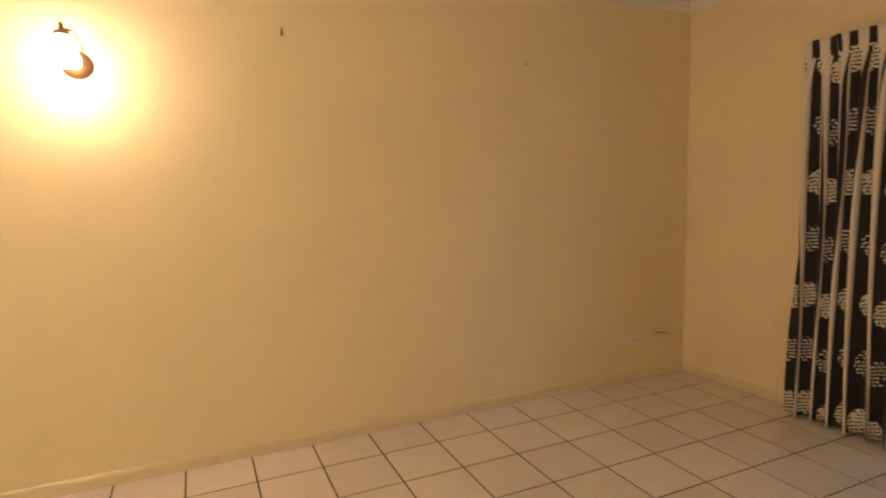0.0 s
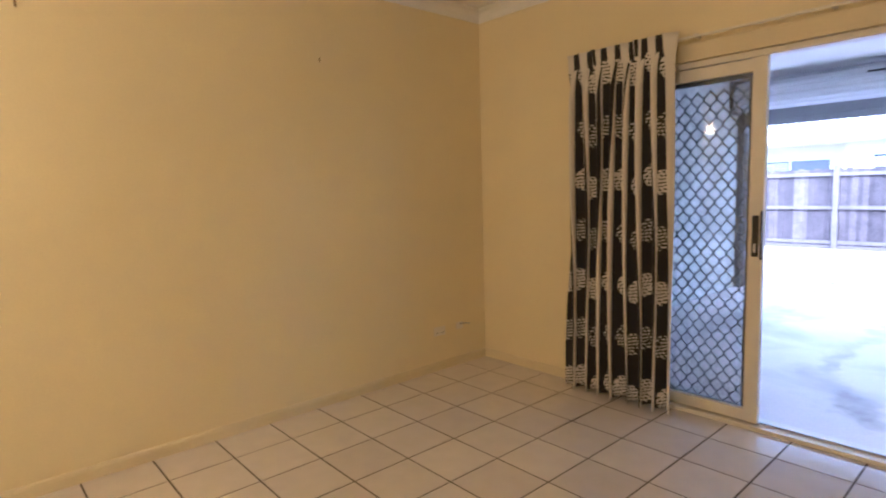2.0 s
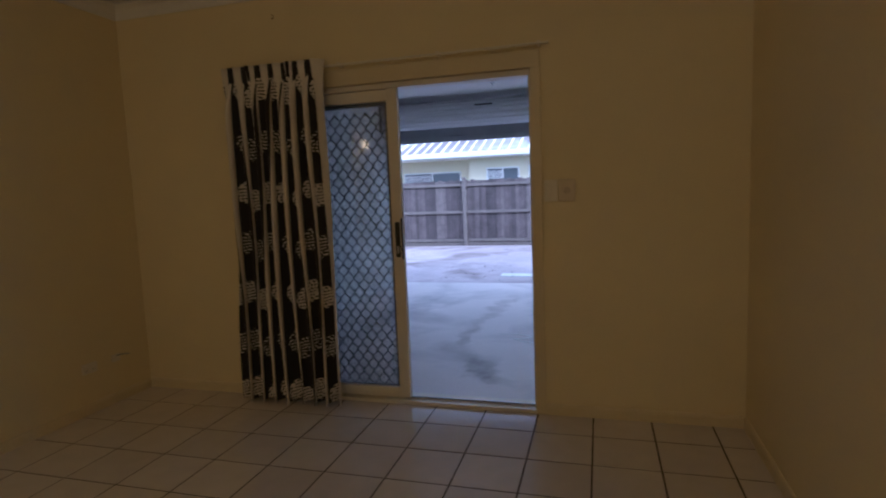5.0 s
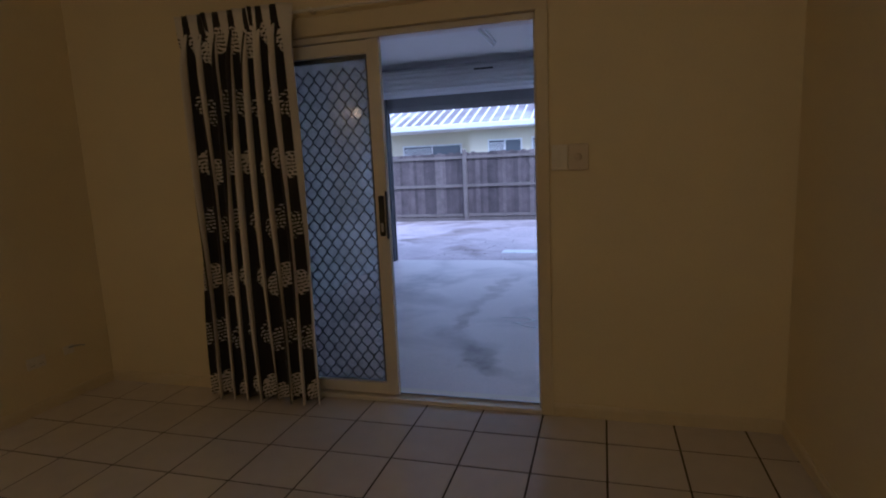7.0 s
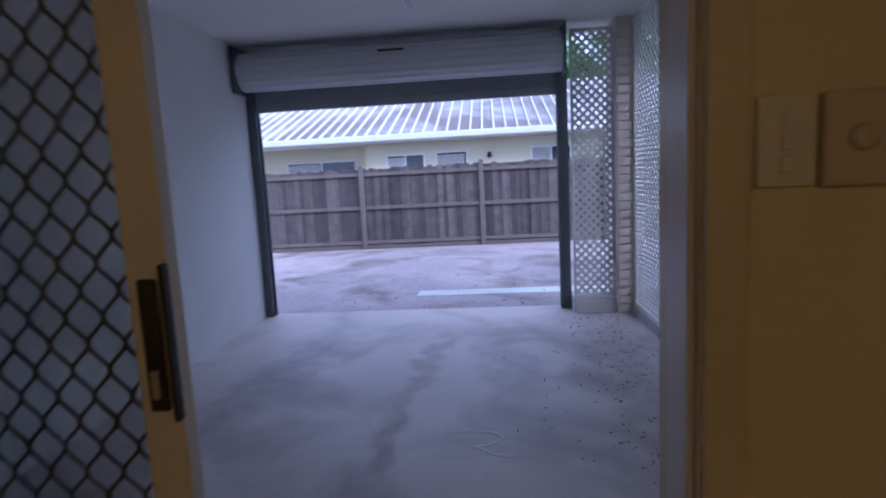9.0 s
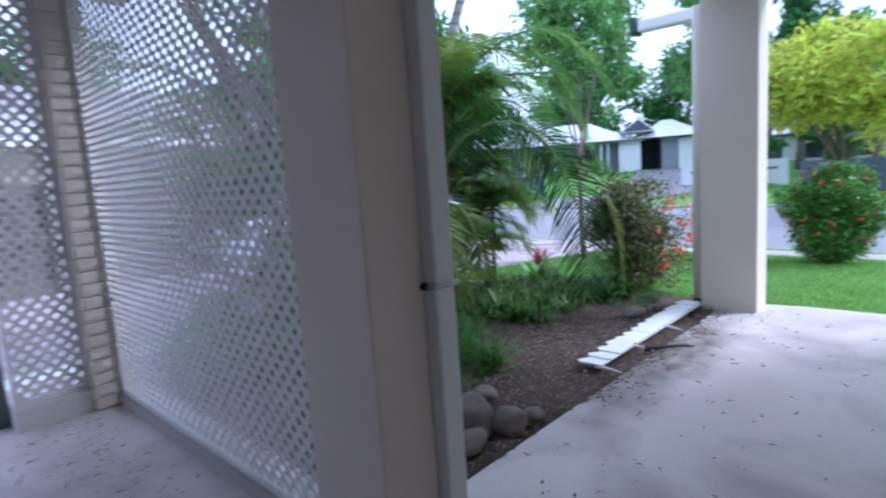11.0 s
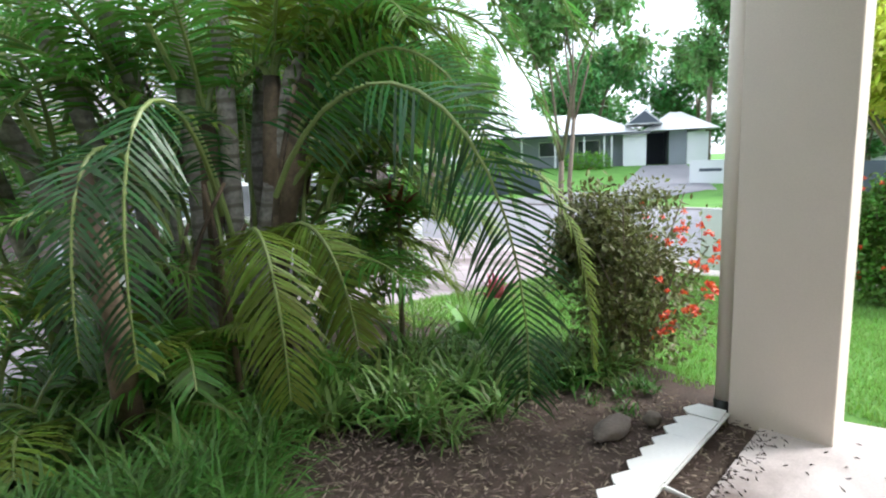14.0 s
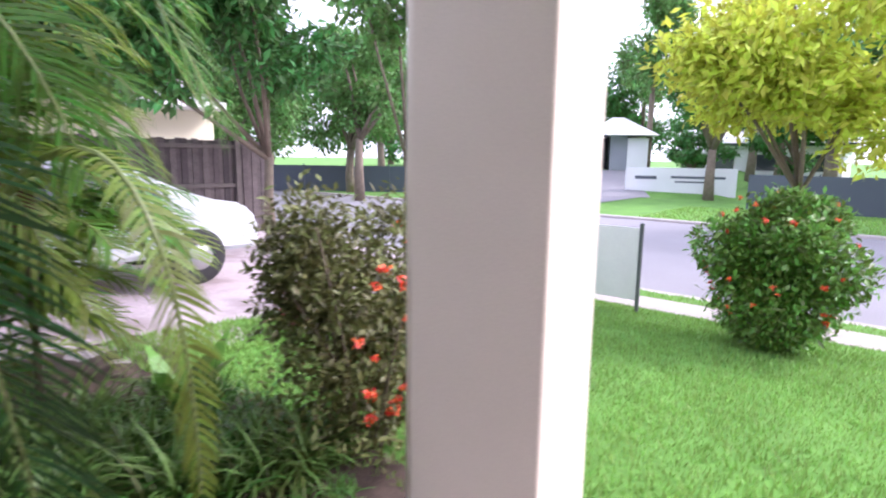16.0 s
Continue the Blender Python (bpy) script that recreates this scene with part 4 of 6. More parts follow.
chips("leaf_litter", 60, lambda r: (r.uniform(0.5, 3.3), r.uniform(5.2, 7.5), -0.118), 0.05, M_LITTER, "dry leaves on the driveway", 4)
chips("leaf_litter", 420, lambda r: (r.uniform(5.8, 8.4), 2.2 - abs(r.gauss(0, 0.07)), SLAB + 0.004), 0.03, M_LITTER, "soil crumbs along the slab's edge", 5)
chips("leaf_litter", 260, lambda r: (3.75 + r.gauss(0, 0.28) * 0.7 - 0.12, r.uniform(0.9, 4.6), SLAB + 0.004), 0.028, M_LITTER, "dry leaves swept against the lattice", 6)

# hidden sheet added so the lawn's green bounce doesn't tint the neighbour's wall
sheet("unseen_bounce_sheet", -14, 15.2, 11.2, 14.6, -0.17, M_DRIVE, "concrete side yard behind the fence")

# ---- paling fence ----
FY = 11.11
fence = thing("paling_fence", (1, FY, G), "weathered brown timber paling fence", "fence")
pal = []
for k in range(5):
    r = random.Random(k)
    hgt = 1.62 + r.uniform(-0.02, 0.015) - G
    bm = boxm(-0.056, 0.056, 0, 0.012, 0, hgt)
    for v in bm.verts:
        if v.co.z > 1:
            v.co.z += r.uniform(-0.008, 0.008)
            v.co.x += r.uniform(-0.004, 0.004)
    pal.append(mesh_of("paling", bm, M_PALING))
fx = -11.0
while fx < 13.5:
    piece("paling", pal[rnd.randrange(5)], fence, pose(fx, FY + 0.014 * (round(fx / 0.099) % 2) + rnd.uniform(0, 0.001), G, 0, rnd.uniform(-0.25, 0.25), 0))
    fx += 0.099
post = mesh_of("post", boxm(-0.05, 0.05, -0.075, -0.042, 0, 1.70 - G + 0.0, 0.004), M_RAIL)
for k in range(-4, 6):
    piece("post", post, fence, pose(-0.13 + 2.6 * k, FY - 0.002, G))
for z in (1.50, 0.78, 0.02):
    for k in range(-4, 5):
        piece("rail", mesh_of("rail", boxm(0.0, 2.592, -0.04, -0.002, z - 0.035, z + 0.04, 0.004), M_RAIL), fence, pose(-0.13 + 2.6 * k, FY, rnd.uniform(-0.006, 0.006)))
for z in (-0.1,):
    piece("plinth_board", mesh_of("plinth_board", boxm(-11, 13.4, -0.02, -0.001, G, G + 0.12), M_RAIL), fence, pose(0, FY, 0))

# ---- the neighbour's house behind the fence ----
nb = thing("neighbour_house", (2, 15, G), "pale yellow rendered house with a ribbed sheet roof", "house")
part("wall", boxm(-0.64, 14, 14.0, 14.2, G, 2.5), M_CREAMHOUSE, nb)
part("wall", boxm(-12, -0.64, 14.6, 14.8, G, 2.5), M_CREAMHOUSE, nb)
part("wall", boxm(-0.64, -0.44, 14.2, 14.6, G, 2.5), M_CREAMHOUSE, nb)
part("eave", boxm(-12, 14, 13.45, 14.6, 2.34, 2.37), M_WHITE, nb)
part("gutter", boxm(-12, 14, 13.36, 13.5, 2.36, 2.52, 0.02), M_WHITE, nb, "white painted gutter")
slope = radians(19)
rf = bmesh.new()
a, b = Vector((0, 13.42, 2.5)), Vector((0, 13.42 + 6 * math.cos(slope), 2.5 + 6 * math.sin(slope)))
vs = [rf.verts.new((x, p.y, p.z)) for x, p in ((-12, a), (14, a), (14, b), (-12, b))]
vt = [rf.verts.new(v.co + Vector((0, 0, -0.03))) for v in vs]
rf.faces.new(vs)
rf.faces.new(vt[::-1])
for i in range(4):
    rf.faces.new((vs[i], vt[i], vt[(i + 1) % 4], vs[(i + 1) % 4]))
roof = part("roof", rf, M_TRAY, nb, "weathered grey sheet roof")
ribm = bmesh.new()
bx(ribm, -0.025, 0.025, 0, 6, 0, 0.05)
for v in ribm.verts:
    if v.co.z > 0.02:
        v.co.x *= 0.55
ribme = mesh_of("roof_rib", ribm, M_RIB)
for k in range(86):
    ob = piece("roof_rib", ribme, roof, Matrix.Translation((-11.9 + k * 0.3, 13.42, 2.5)) @ Matrix.Rotation(slope, 4, "X"))


def nb_window(x0, x1, y, z1, split, grille):
    w = part("window", boxm(x0, x1, y - 0.03, y + 0.02, z1 - 0.9, z1), M_WHITE, nb, "white aluminium window")
    n = 2 if split else 1
    for i in range(n):
        a = x0 + 0.05 + i * (x1 - x0 - 0.05) / n
        c = x0 + (i + 1) * (x1 - x0 - 0.05) / n
        part("pane", boxm(a, c, y - 0.035, y - 0.031, z1 - 0.86, z1 - 0.05), M_DARKGLASS, w)
        if grille and i == 0:
            v, f = diamond_grille(a, c, z1 - 0.86, z1 - 0.05, y - 0.045, 0.09, 0.09, 0.011)
            part("grille", quick("grille", v, f, M_WHITE), None, w)


nb_window(-0.09, 0.96, 14.0, 2.03, True, True)
nb_window(1.24, 2.10, 14.0, 2.05, False, True)
nb_window(3.74, 4.8, 14.0, 2.06, True, True)
nb_window(-3.05, -1.05, 14.6, 1.98, True, True)
nb_window(6.6, 8.2, 14.0, 2.05, True, True)
part("outside_lamp", lathe([(0.05, 0), (0.07, 0.05), (0.05, 0.12), (0.02, 0.15)], 12, (2.67, 13.92, 1.82)), M_BLACK, nb, "small black wall lantern")


# ---- foliage ----
def leaf_cloud(name, blobs, count, size, material, seed, shell=0.45, flat=0.0, droop=0.2):
    """Many small folded leaves inside a set of ellipsoids (x, y, z, rx, ry, rz)."""
    r = np.random.default_rng(seed)
    vol = np.array([b[3] * b[4] * b[5] for b in blobs]) ** 0.67
    pick = r.choice(len(blobs), count, p=vol / vol.sum())
    bl = np.array(blobs)[pick]
    d = r.normal(size=(count, 3))
    d /= np.linalg.norm(d, axis=1, keepdims=True)
    rad = (shell + (1 - shell) * r.random(count)) * (1 + 0.10 * r.normal(size=count))
    c = bl[:, :3] + d * bl[:, 3:] * rad[:, None]
    ax = d * 0.8 + r.normal(size=(count, 3)) * 0.7
    ax[:, 2] -= droop
    ax[:, 2] *= 1 - flat
    ax /= np.linalg.norm(ax, axis=1, keepdims=True)
    up = r.normal(size=(count, 3)) * 0.5
    up[:, 2] += 1
    side = np.cross(ax, up)
    side /= np.linalg.norm(side, axis=1, keepdims=True)
    nrm = np.cross(side, ax)
    L = (size * r.uniform(0.6, 1.35, count))[:, None]
    v = np.stack([c - ax * L / 2, c + side * L * 0.22 + nrm * L * 0.06, c + ax * L / 2, c - side * L * 0.22 + nrm * L * 0.06], 1).reshape(-1, 3)
    i = np.arange(count)[:, None] * 4
    f = np.concatenate([i + np.array([[0, 1, 2]]), i + np.array([[0, 2, 3]])], 0)
    return quick(name, v.tolist(), f.tolist(), material)


def lump(r, c, rx, ry, rz, n, k=0.45):
    """An uneven crown: n smaller ellipsoids spread over a large one."""
    out = []
    for _ in range(n):
        d = Vector((r.gauss(0, 1), r.gauss(0, 1), r.gauss(0, 1))).normalized() * r.uniform(0.35, 0.85)
        s = k * r.uniform(0.6, 1.15)
        out.append((c[0] + d.x * rx, c[1] + d.y * ry, c[2] + d.z * rz, rx * s, ry * s, rz * s * 0.85))
    return out


def flowers(spots, size, seed):
    r = random.Random(seed)
    vs, fs = [], []
    for x, y, z in spots:
        for _ in range(26):
            d = Vector((r.gauss(0, 1), r.gauss(0, 1), r.gauss(0, 0.7))).normalized() * size * r.uniform(0.3, 1)
            p = Vector((x, y, z)) + d
            i = len(vs)
            s = size * 0.33
            a = Vector((r.gauss(0, 1), r.gauss(0, 1), r.gauss(0, 1))).normalized() * s
            b = a.orthogonal().normalized() * s
            vs += [p - a, p - b, p + a, p + b]
            fs += [(i, i + 1, i + 2), (i, i + 2, i + 3)]
    return quick("flowers", vs, fs, M_FLOWER)


def shrub(name, c, rx, ry, h, leaves, size, material, label, seed, nflow, lumps=12, shell=0.5, flow_side=None, reach=(0.97, 1.06)):
    r = random.Random(seed)
    e = thing(name, (c[0], c[1], c[2]), label, "shrub")
    mid = (c[0], c[1], c[2] + h * 0.53)
    bl = lump(r, mid, rx, ry, h * 0.47, lumps, 0.42) + [(*mid, rx * 0.85, ry * 0.85, h * 0.42), (c[0], c[1], c[2] + h * 0.30, rx * 0.95, ry * 0.95, h * 0.28), (c[0], c[1], c[2] + h * 0.14, rx * 0.75, ry * 0.75, h * 0.15)]
    part("foliage", leaf_cloud("foliage", bl, leaves, size, material, seed, shell), None, e)
    for _ in range(9):
        a, q = r.uniform(0, 6.28), r.uniform(0.3, 0.8)
        tip = Vector((c[0] + math.cos(a) * rx * q, c[1] + math.sin(a) * ry * q, c[2] + h * r.uniform(0.5, 0.9)))
        base = Vector((c[0] + math.cos(a) * 0.06, c[1] + math.sin(a) * 0.06, c[2] - 0.03))
        part("stem", tubem([base, base.lerp(tip, 0.5) + Vector((r.uniform(-0.05, 0.05), r.uniform(-0.05, 0.05), 0.05)), tip], [0.014, 0.009, 0.004], 6), M_BARK, e)
    spots = []
    while len(spots) < nflow:
        d = Vector((r.gauss(0, 1), r.gauss(0, 1), r.gauss(0, 0.8))).normalized()
        if flow_side and d.dot(Vector(flow_side)) < 0.1:
            continue
        q = r.uniform(*reach)
        spots.append((mid[0] + d.x * rx * q, mid[1] + d.y * ry * q, mid[2] + d.z * h * 0.46 * q))
    for k, sp in enumerate(spots):
        part("flower_head", flowers([sp], (0.020 + 0.018 * r.random()), seed + k), None, e, "red-orange flower cluster" if k == 0 else "")
    return e


def frond_mesh(name, curve, width, material, seed, pairs=44, stalk=0.16, face=None):
    """A feather palm frond along a list of points: leaflets on both sides, folded and drooping."""
    r = random.Random(seed)
    pts = [Vector(p) for p in curve]
    cum = [0]
    for a, b in zip(pts, pts[1:]):
        cum.append(cum[-1] + (b - a).length)
    total = cum[-1]

    def at(s):
        d = s * total
        for k in range(len(pts) - 1):
            if d <= cum[k + 1] or k == len(pts) - 2:
                t = (d - cum[k]) / max(1e-6, cum[k + 1] - cum[k])
                return pts[k].lerp(pts[k + 1], t), (pts[k + 1] - pts[k]).normalized()
    vs, fs = [], []
    run = pts[-1] - pts[0]
    across = Vector((run.x, run.y, 0)).cross(Vector((0, 0, 1)))
    across = Vector(face) if face else across.normalized() if across.length > 0.05 else Vector((1, 0, 0))
    for i in range(pairs):
        s = stalk + (1 - stalk) * (i + 0.5) / pairs
        p, d = at(s)
        side0 = (across - d * across.dot(d)).normalized()
        top = side0.cross(d).normalized()
        q = (s - stalk) / (1 - stalk)
        L = width * (0.35 + 0.65 * math.sin(math.pi * min(1, 0.12 + 0.86 * q)) ** 0.7) * r.uniform(0.85, 1.1)
        fwd = 0.30 + 0.6 * q + r.uniform(-0.1, 0.1)
        for sg in (1, -1):
            if r.random() < 0.03:
                continue
            dr = (side0 * sg + d * fwd + top * r.uniform(0.15, 0.4)).normalized()
            w = 0.5 * 0.021 * r.uniform(0.8, 1.2)
            ww = d * w
            i0 = len(vs)
            sag = r.uniform(0.12, 0.5)
            for t, k in ((0.0, 0.5), (0.35, 1.0), (0.72, 0.8)):
                c = p + dr * L * t - Vector((0, 0, 1)) * (sag * L * t * t)
                vs += [c - ww * k, c + ww * k]
            vs.append(p + dr * L - Vector((0, 0, 1)) * (sag * L * 1.15))
            fs += [(i0, i0 + 1, i0 + 3, i0 + 2), (i0 + 2, i0 + 3, i0 + 5, i0 + 4), (i0 + 4, i0 + 5, i0 + 6)]
    return quick(name, vs, fs, material)


def arc(base, az, elev, length, droop, n=12, curl=0.0):
    p, out = Vector(base), [Vector(base)]
    for k in range(n):
        s = (k + 0.5) / n
        e = elev - droop * s ** 1.3
        a = az + curl * s
        p = p + Vector((math.cos(a) * math.cos(e), math.sin(a) * math.cos(e), math.sin(e))) * (length / n)
        out.append(p.copy())
    return out


def smooth_curve(pts, n=14):
    """A Bezier through base, two guides and tip."""
    a, b, c, d = [Vector(p) for p in pts]
    return [a * (1 - t) ** 3 + b * 3 * t * (1 - t) ** 2 + c * 3 * t * t * (1 - t) + d * t ** 3 for t in (k / n for k in range(n + 1))]


def add_frond(parent, curve, width, seed, yellow=False, pairs=44, stalk=0.16, face=None):
    st = tubem(curve, [0.016 * (1 - 0.85 * k / (len(curve) - 1)) + 0.002 for k in range(len(curve))], 6)
    f = part("frond", st, M_RACHIS, parent)
    part("leaf_blade", frond_mesh("leaf_blade", curve, width, (yellow if isinstance(yellow, bpy.types.Material) else M_PALMY if yellow else M_PALM), seed, pairs, stalk, face), None, f)


def palm_trunk(parent, pts, r0, r1, seed):
    c = smooth_curve(pts, 22)
    rad = []
    for k in range(len(c)):
        t = k / (len(c) - 1)
        rad.append((r0 + (r1 - r0) * t) * (1.07 if k % 3 == 0 else 1.0))
    part("trunk", tubem(c, rad, 12), M_TRUNK, parent, "ringed grey palm trunk")
    return c[-1]


pr = random.Random(21)
palm = thing("palm_clump", (6.9, 5.0, -0.12), "dense clump of golden cane palms with arching fronds", "palm")
# stems: foot, a third up, two thirds up, top; radius
STEMS = [
    ((6.42, 5.18, -0.15), (6.36, 5.24, 1.4), (6.18, 5.32, 2.1), (5.3, 5.6, 4.4), 0.072),
    ((6.30, 5.30, -0.15), (6.10, 5.38, 1.3), (5.80, 5.45, 1.9), (4.9, 5.7, 3.6), 0.066),
    ((6.62, 5.10, -0.15), (6.63, 5.11, 1.3), (6.50, 5.18, 2.1), (5.75, 5.45, 4.6), 0.066),
    ((6.74, 5.05, -0.15), (6.73, 5.05, 1.4), (6.72, 5.05, 2.4), (6.60, 5.10, 4.9), 0.068),
    ((6.86, 4.98, -0.15), (6.92, 4.93, 1.5), (6.93, 4.92, 2.5), (6.90, 4.95, 5.0), 0.064),
    ((6.94, 4.93, -0.15), (7.02, 4.86, 1.2), (7.20, 4.72, 1.9), (7.95, 4.10, 4.6), 0.064),
    ((6.55, 5.32, -0.15), (6.50, 5.35, 1.4), (6.42, 5.42, 2.4), (6.25, 5.55, 4.7), 0.060),
    ((7.06, 5.15, -0.15), (7.18, 5.12, 1.4), (7.30, 5.10, 2.4), (7.60, 5.10, 4.7), 0.058),
    ((7.22, 5.40, -0.15), (7.45, 5.45, 1.4), (7.75, 5.50, 2.4), (8.50, 5.60, 4.4), 0.055),
    ((6.05, 5.55, -0.15), (5.85, 5.65, 1.4), (5.60, 5.75, 2.4), (5.00, 6.00, 4.3), 0.055),
]
for i, st_ in enumerate(STEMS):
    top = palm_trunk(palm, st_[:4], st_[4], 0.045, i)
    n = 4
    for k in range(n):
        az = 2 * math.pi * (k + pr.random() * 0.7) / n + i
        add_frond(palm, arc(top, az, radians(pr.uniform(35, 75)), pr.uniform(1.7, 2.3), radians(pr.uniform(70, 125)), 11, pr.uniform(-0.3, 0.3)), pr.uniform(0.42, 0.55), 100 + i * 10 + k, pr.random() < 0.12, 36)
# thick brown stems that end low, wrapped in old sheaths
for i, (foot, mid_, tip) in enumerate((((7.08, 4.82, -0.15), (7.11, 4.80, 1.0), (7.15, 4.77, 1.95)), ((6.99, 4.88, -0.15), (7.14, 4.77, 0.9), (7.32, 4.63, 1.95)), ((6.80, 5.00, -0.15), (6.78, 5.02, 0.8), (6.80, 5.00, 1.7)))):
    a, b, c = Vector(foot), Vector(mid_), Vector(tip)
    pts = [a.lerp(b, t) for t in (0, 0.5)] + [b.lerp(c, t) for t in (0, 0.25, 0.3, 0.6, 1.0)]
    part("trunk", tubem(pts, [0.062, 0.056, 0.058, 0.06, 0.078, 0.07, 0.05], 12), M_SHEATH, palm, "stout stem wrapped in brown dead sheaths")
    for k in range(5):
        az = 2 * math.pi * (k + pr.random() * 0.6) / 5 + i * 1.3
        add_frond(palm, arc(c - Vector((0, 0, 0.05)), az, radians(pr.uniform(55, 80)), pr.uniform(1.1, 1.6), radians(pr.uniform(80, 125)), 12, pr.uniform(-0.3, 0.3)), pr.uniform(0.36, 0.46), 160 + i * 10 + k, pr.random() < 0.45, 44)
# bare canes and dead leaf stalks between the stems
for k in range(26):
    x, y = pr.gauss(6.75, 0.33), pr.gauss(5.0, 0.2)
    lx, ly = pr.gauss(0, 0.3), pr.gauss(0, 0.22)
    hh = pr.uniform(0.7, 2.3)
    part("cane", tubem(smooth_curve([(x, y, -0.14), (x + lx * 0.2, y + ly * 0.2, hh * 0.4), (x + lx * 0.5, y + ly * 0.5, hh * 0.75), (x + lx, y + ly, hh)], 7), [0.02, 0.02, 0.019, 0.018, 0.017, 0.015, 0.013, 0.011], 7), M_SHEATH if k % 3 else M_RACHIS, palm)
# suckers: fronds that rise from low in the clump and arch over
for k in range(45):
    low = k % 3 == 0
    bx_, by_ = (pr.uniform(6.0, 7.6), pr.uniform(4.55, 4.9)) if low else (pr.gauss(6.75, 0.5), pr.uniform(5.2, 5.8))
    az = math.atan2(by_ - 5.3, bx_ - 6.7) + pr.uniform(-1.1, 1.1)
    add_frond(palm, arc((bx_, by_, pr.uniform(0.0, 0.3) if low else pr.uniform(0.5, 1.8)), az, radians(pr.uniform(55, 82)), pr.uniform(0.6, 0.95) if low else pr.uniform(1.2, 1.9), radians(pr.uniform(70, 125)), 11, pr.uniform(-0.5, 0.5)), pr.uniform(0.22, 0.32) if low else pr.uniform(0.34, 0.46), 400 + k, pr.random() < 0.42, 44)
# the long fronds that reach out of the clump: points, leaflet length, leaf colour
for k, (pts, w, leaf_) in enumerate((
        (((6.95, 4.5, 1.2), (7.05, 3.9, 2.2), (7.35, 2.92, 1.95), (7.52, 3.08, 0.12)), 0.40, M_PALMD),
        (((6.75, 4.8, 1.1), (6.4, 4.3, 2.0), (5.92, 4.0, 1.95), (5.94, 3.95, 0.58)), 0.27, M_PALMD),
        (((6.72, 4.6, 0.75), (6.68, 4.25, 1.35), (6.60, 3.92, 1.0), (6.58, 3.86, 0.22)), 0.30, M_PALMY),
        (((6.95, 4.6, 0.8), (6.95, 4.3, 1.3), (7.05, 4.0, 1.0), (7.08, 3.95, 0.35)), 0.28, M_PALMY),
        (((7.1, 4.8, 1.5), (7.45, 4.6, 2.5), (8.15, 4.2, 2.6), (8.5, 3.9, 1.6)), 0.42, M_PALM),
        (((7.2, 4.8, 1.3), (7.6, 4.7, 2.1), (8.1, 4.4, 2.1), (8.4, 4.2, 1.3)), 0.40, M_PALMY),
        (((7.2, 4.7, 1.9), (7.5, 4.3, 2.9), (7.9, 3.9, 2.9), (8.2, 3.6, 2.1)), 0.42, M_PALM),
        (((7.2, 4.7, 1.5), (7.4, 4.2, 2.3), (7.65, 3.7, 2.2), (7.85, 3.5, 1.3)), 0.38, M_PALM),
        (((7.15, 4.7, 1.2), (7.4, 4.4, 1.8), (7.7, 4.1, 1.6), (7.85, 3.95, 0.8)), 0.34, M_PALMY),
        (((7.3, 4.6, 1.7), (7.7, 4.2, 2.6), (8.1, 3.7, 2.5), (8.35, 3.45, 1.5)), 0.38, M_PALM),
        (((7.3, 4.6, 1.4), (7.6, 4.1, 2.0), (7.95, 3.75, 1.9), (8.15, 3.6, 1.0)), 0.34, M_PALM),
        (((7.3, 4.5, 2.1), (7.7, 3.9, 3.0), (8.1, 3.4, 2.8), (8.3, 3.2, 2.0)), 0.40, M_PALM),
        (((7.4, 4.8, 1.0), (7.8, 4.6, 1.7), (8.2, 4.4, 1.5), (8.4, 4.3, 0.7)), 0.34, M_PALMY),
        (((7.2, 4.8, 2.2), (7.6, 4.7, 3.0), (8.3, 4.5, 2.9), (8.7, 4.3, 2.1)), 0.44, M_PALM),
        (((6.6, 5.1, 1.4), (6.4, 5.2, 2.4), (6.1, 5.3, 2.5), (5.7, 5.4, 1.8)), 0.40, M_PALM),
        (((6.5, 5.0, 1.4), (6.3, 5.0, 2.1), (5.9, 5.1, 2.1), (5.55, 5.1, 1.2)), 0.38, M_PALM),
        (((6.6, 4.9, 1.9), (6.3, 4.8, 2.7), (5.9, 4.7, 2.7), (5.5, 4.7, 2.0)), 0.38, M_PALM),
        (((6.3, 5.0, 0.8), (6.0, 4.9, 1.4), (5.6, 4.8, 1.3), (5.4, 4.8, 0.6)), 0.34, M_PALM),
        (((6.4, 4.7, 1.0), (6.1, 4.35, 1.75), (5.78, 4.1, 1.65), (5.76, 4.05, 0.62)), 0.25, M_PALMD),
        (((7.7, 3.9, 1.2), (7.88, 3.35, 1.65), (7.95, 2.95, 1.2), (7.93, 2.94, 0.2)), 0.16, M_PALMY))):
    add_frond(palm, smooth_curve(pts), w, 700 + k, leaf_, 74 if k == 0 else 58, 0.12, {0: (0.6, -0.8, 0), 1: (0.95, -0.3, 0), 2: (0.85, -0.5, 0), 3: (0.75, -0.65, 0), 7: (0.6, -0.8, 0)}.get(k))
# young fronds that arch out of the clump's street side
for k in range(34):
    bx_, by_ = pr.uniform(7.15, 7.75), pr.uniform(4.5, 5.0)
    az = pr.uniform(-1.9, 0.5)
    add_frond(palm, arc((bx_, by_, pr.uniform(0.3, 2.0)), az, radians(pr.uniform(52, 80)), pr.uniform(0.9, 1.35), radians(pr.uniform(80, 135)), 11, pr.uniform(-0.4, 0.4)), pr.uniform(0.28, 0.38), 1500 + k, pr.random() < 0.4, 42)
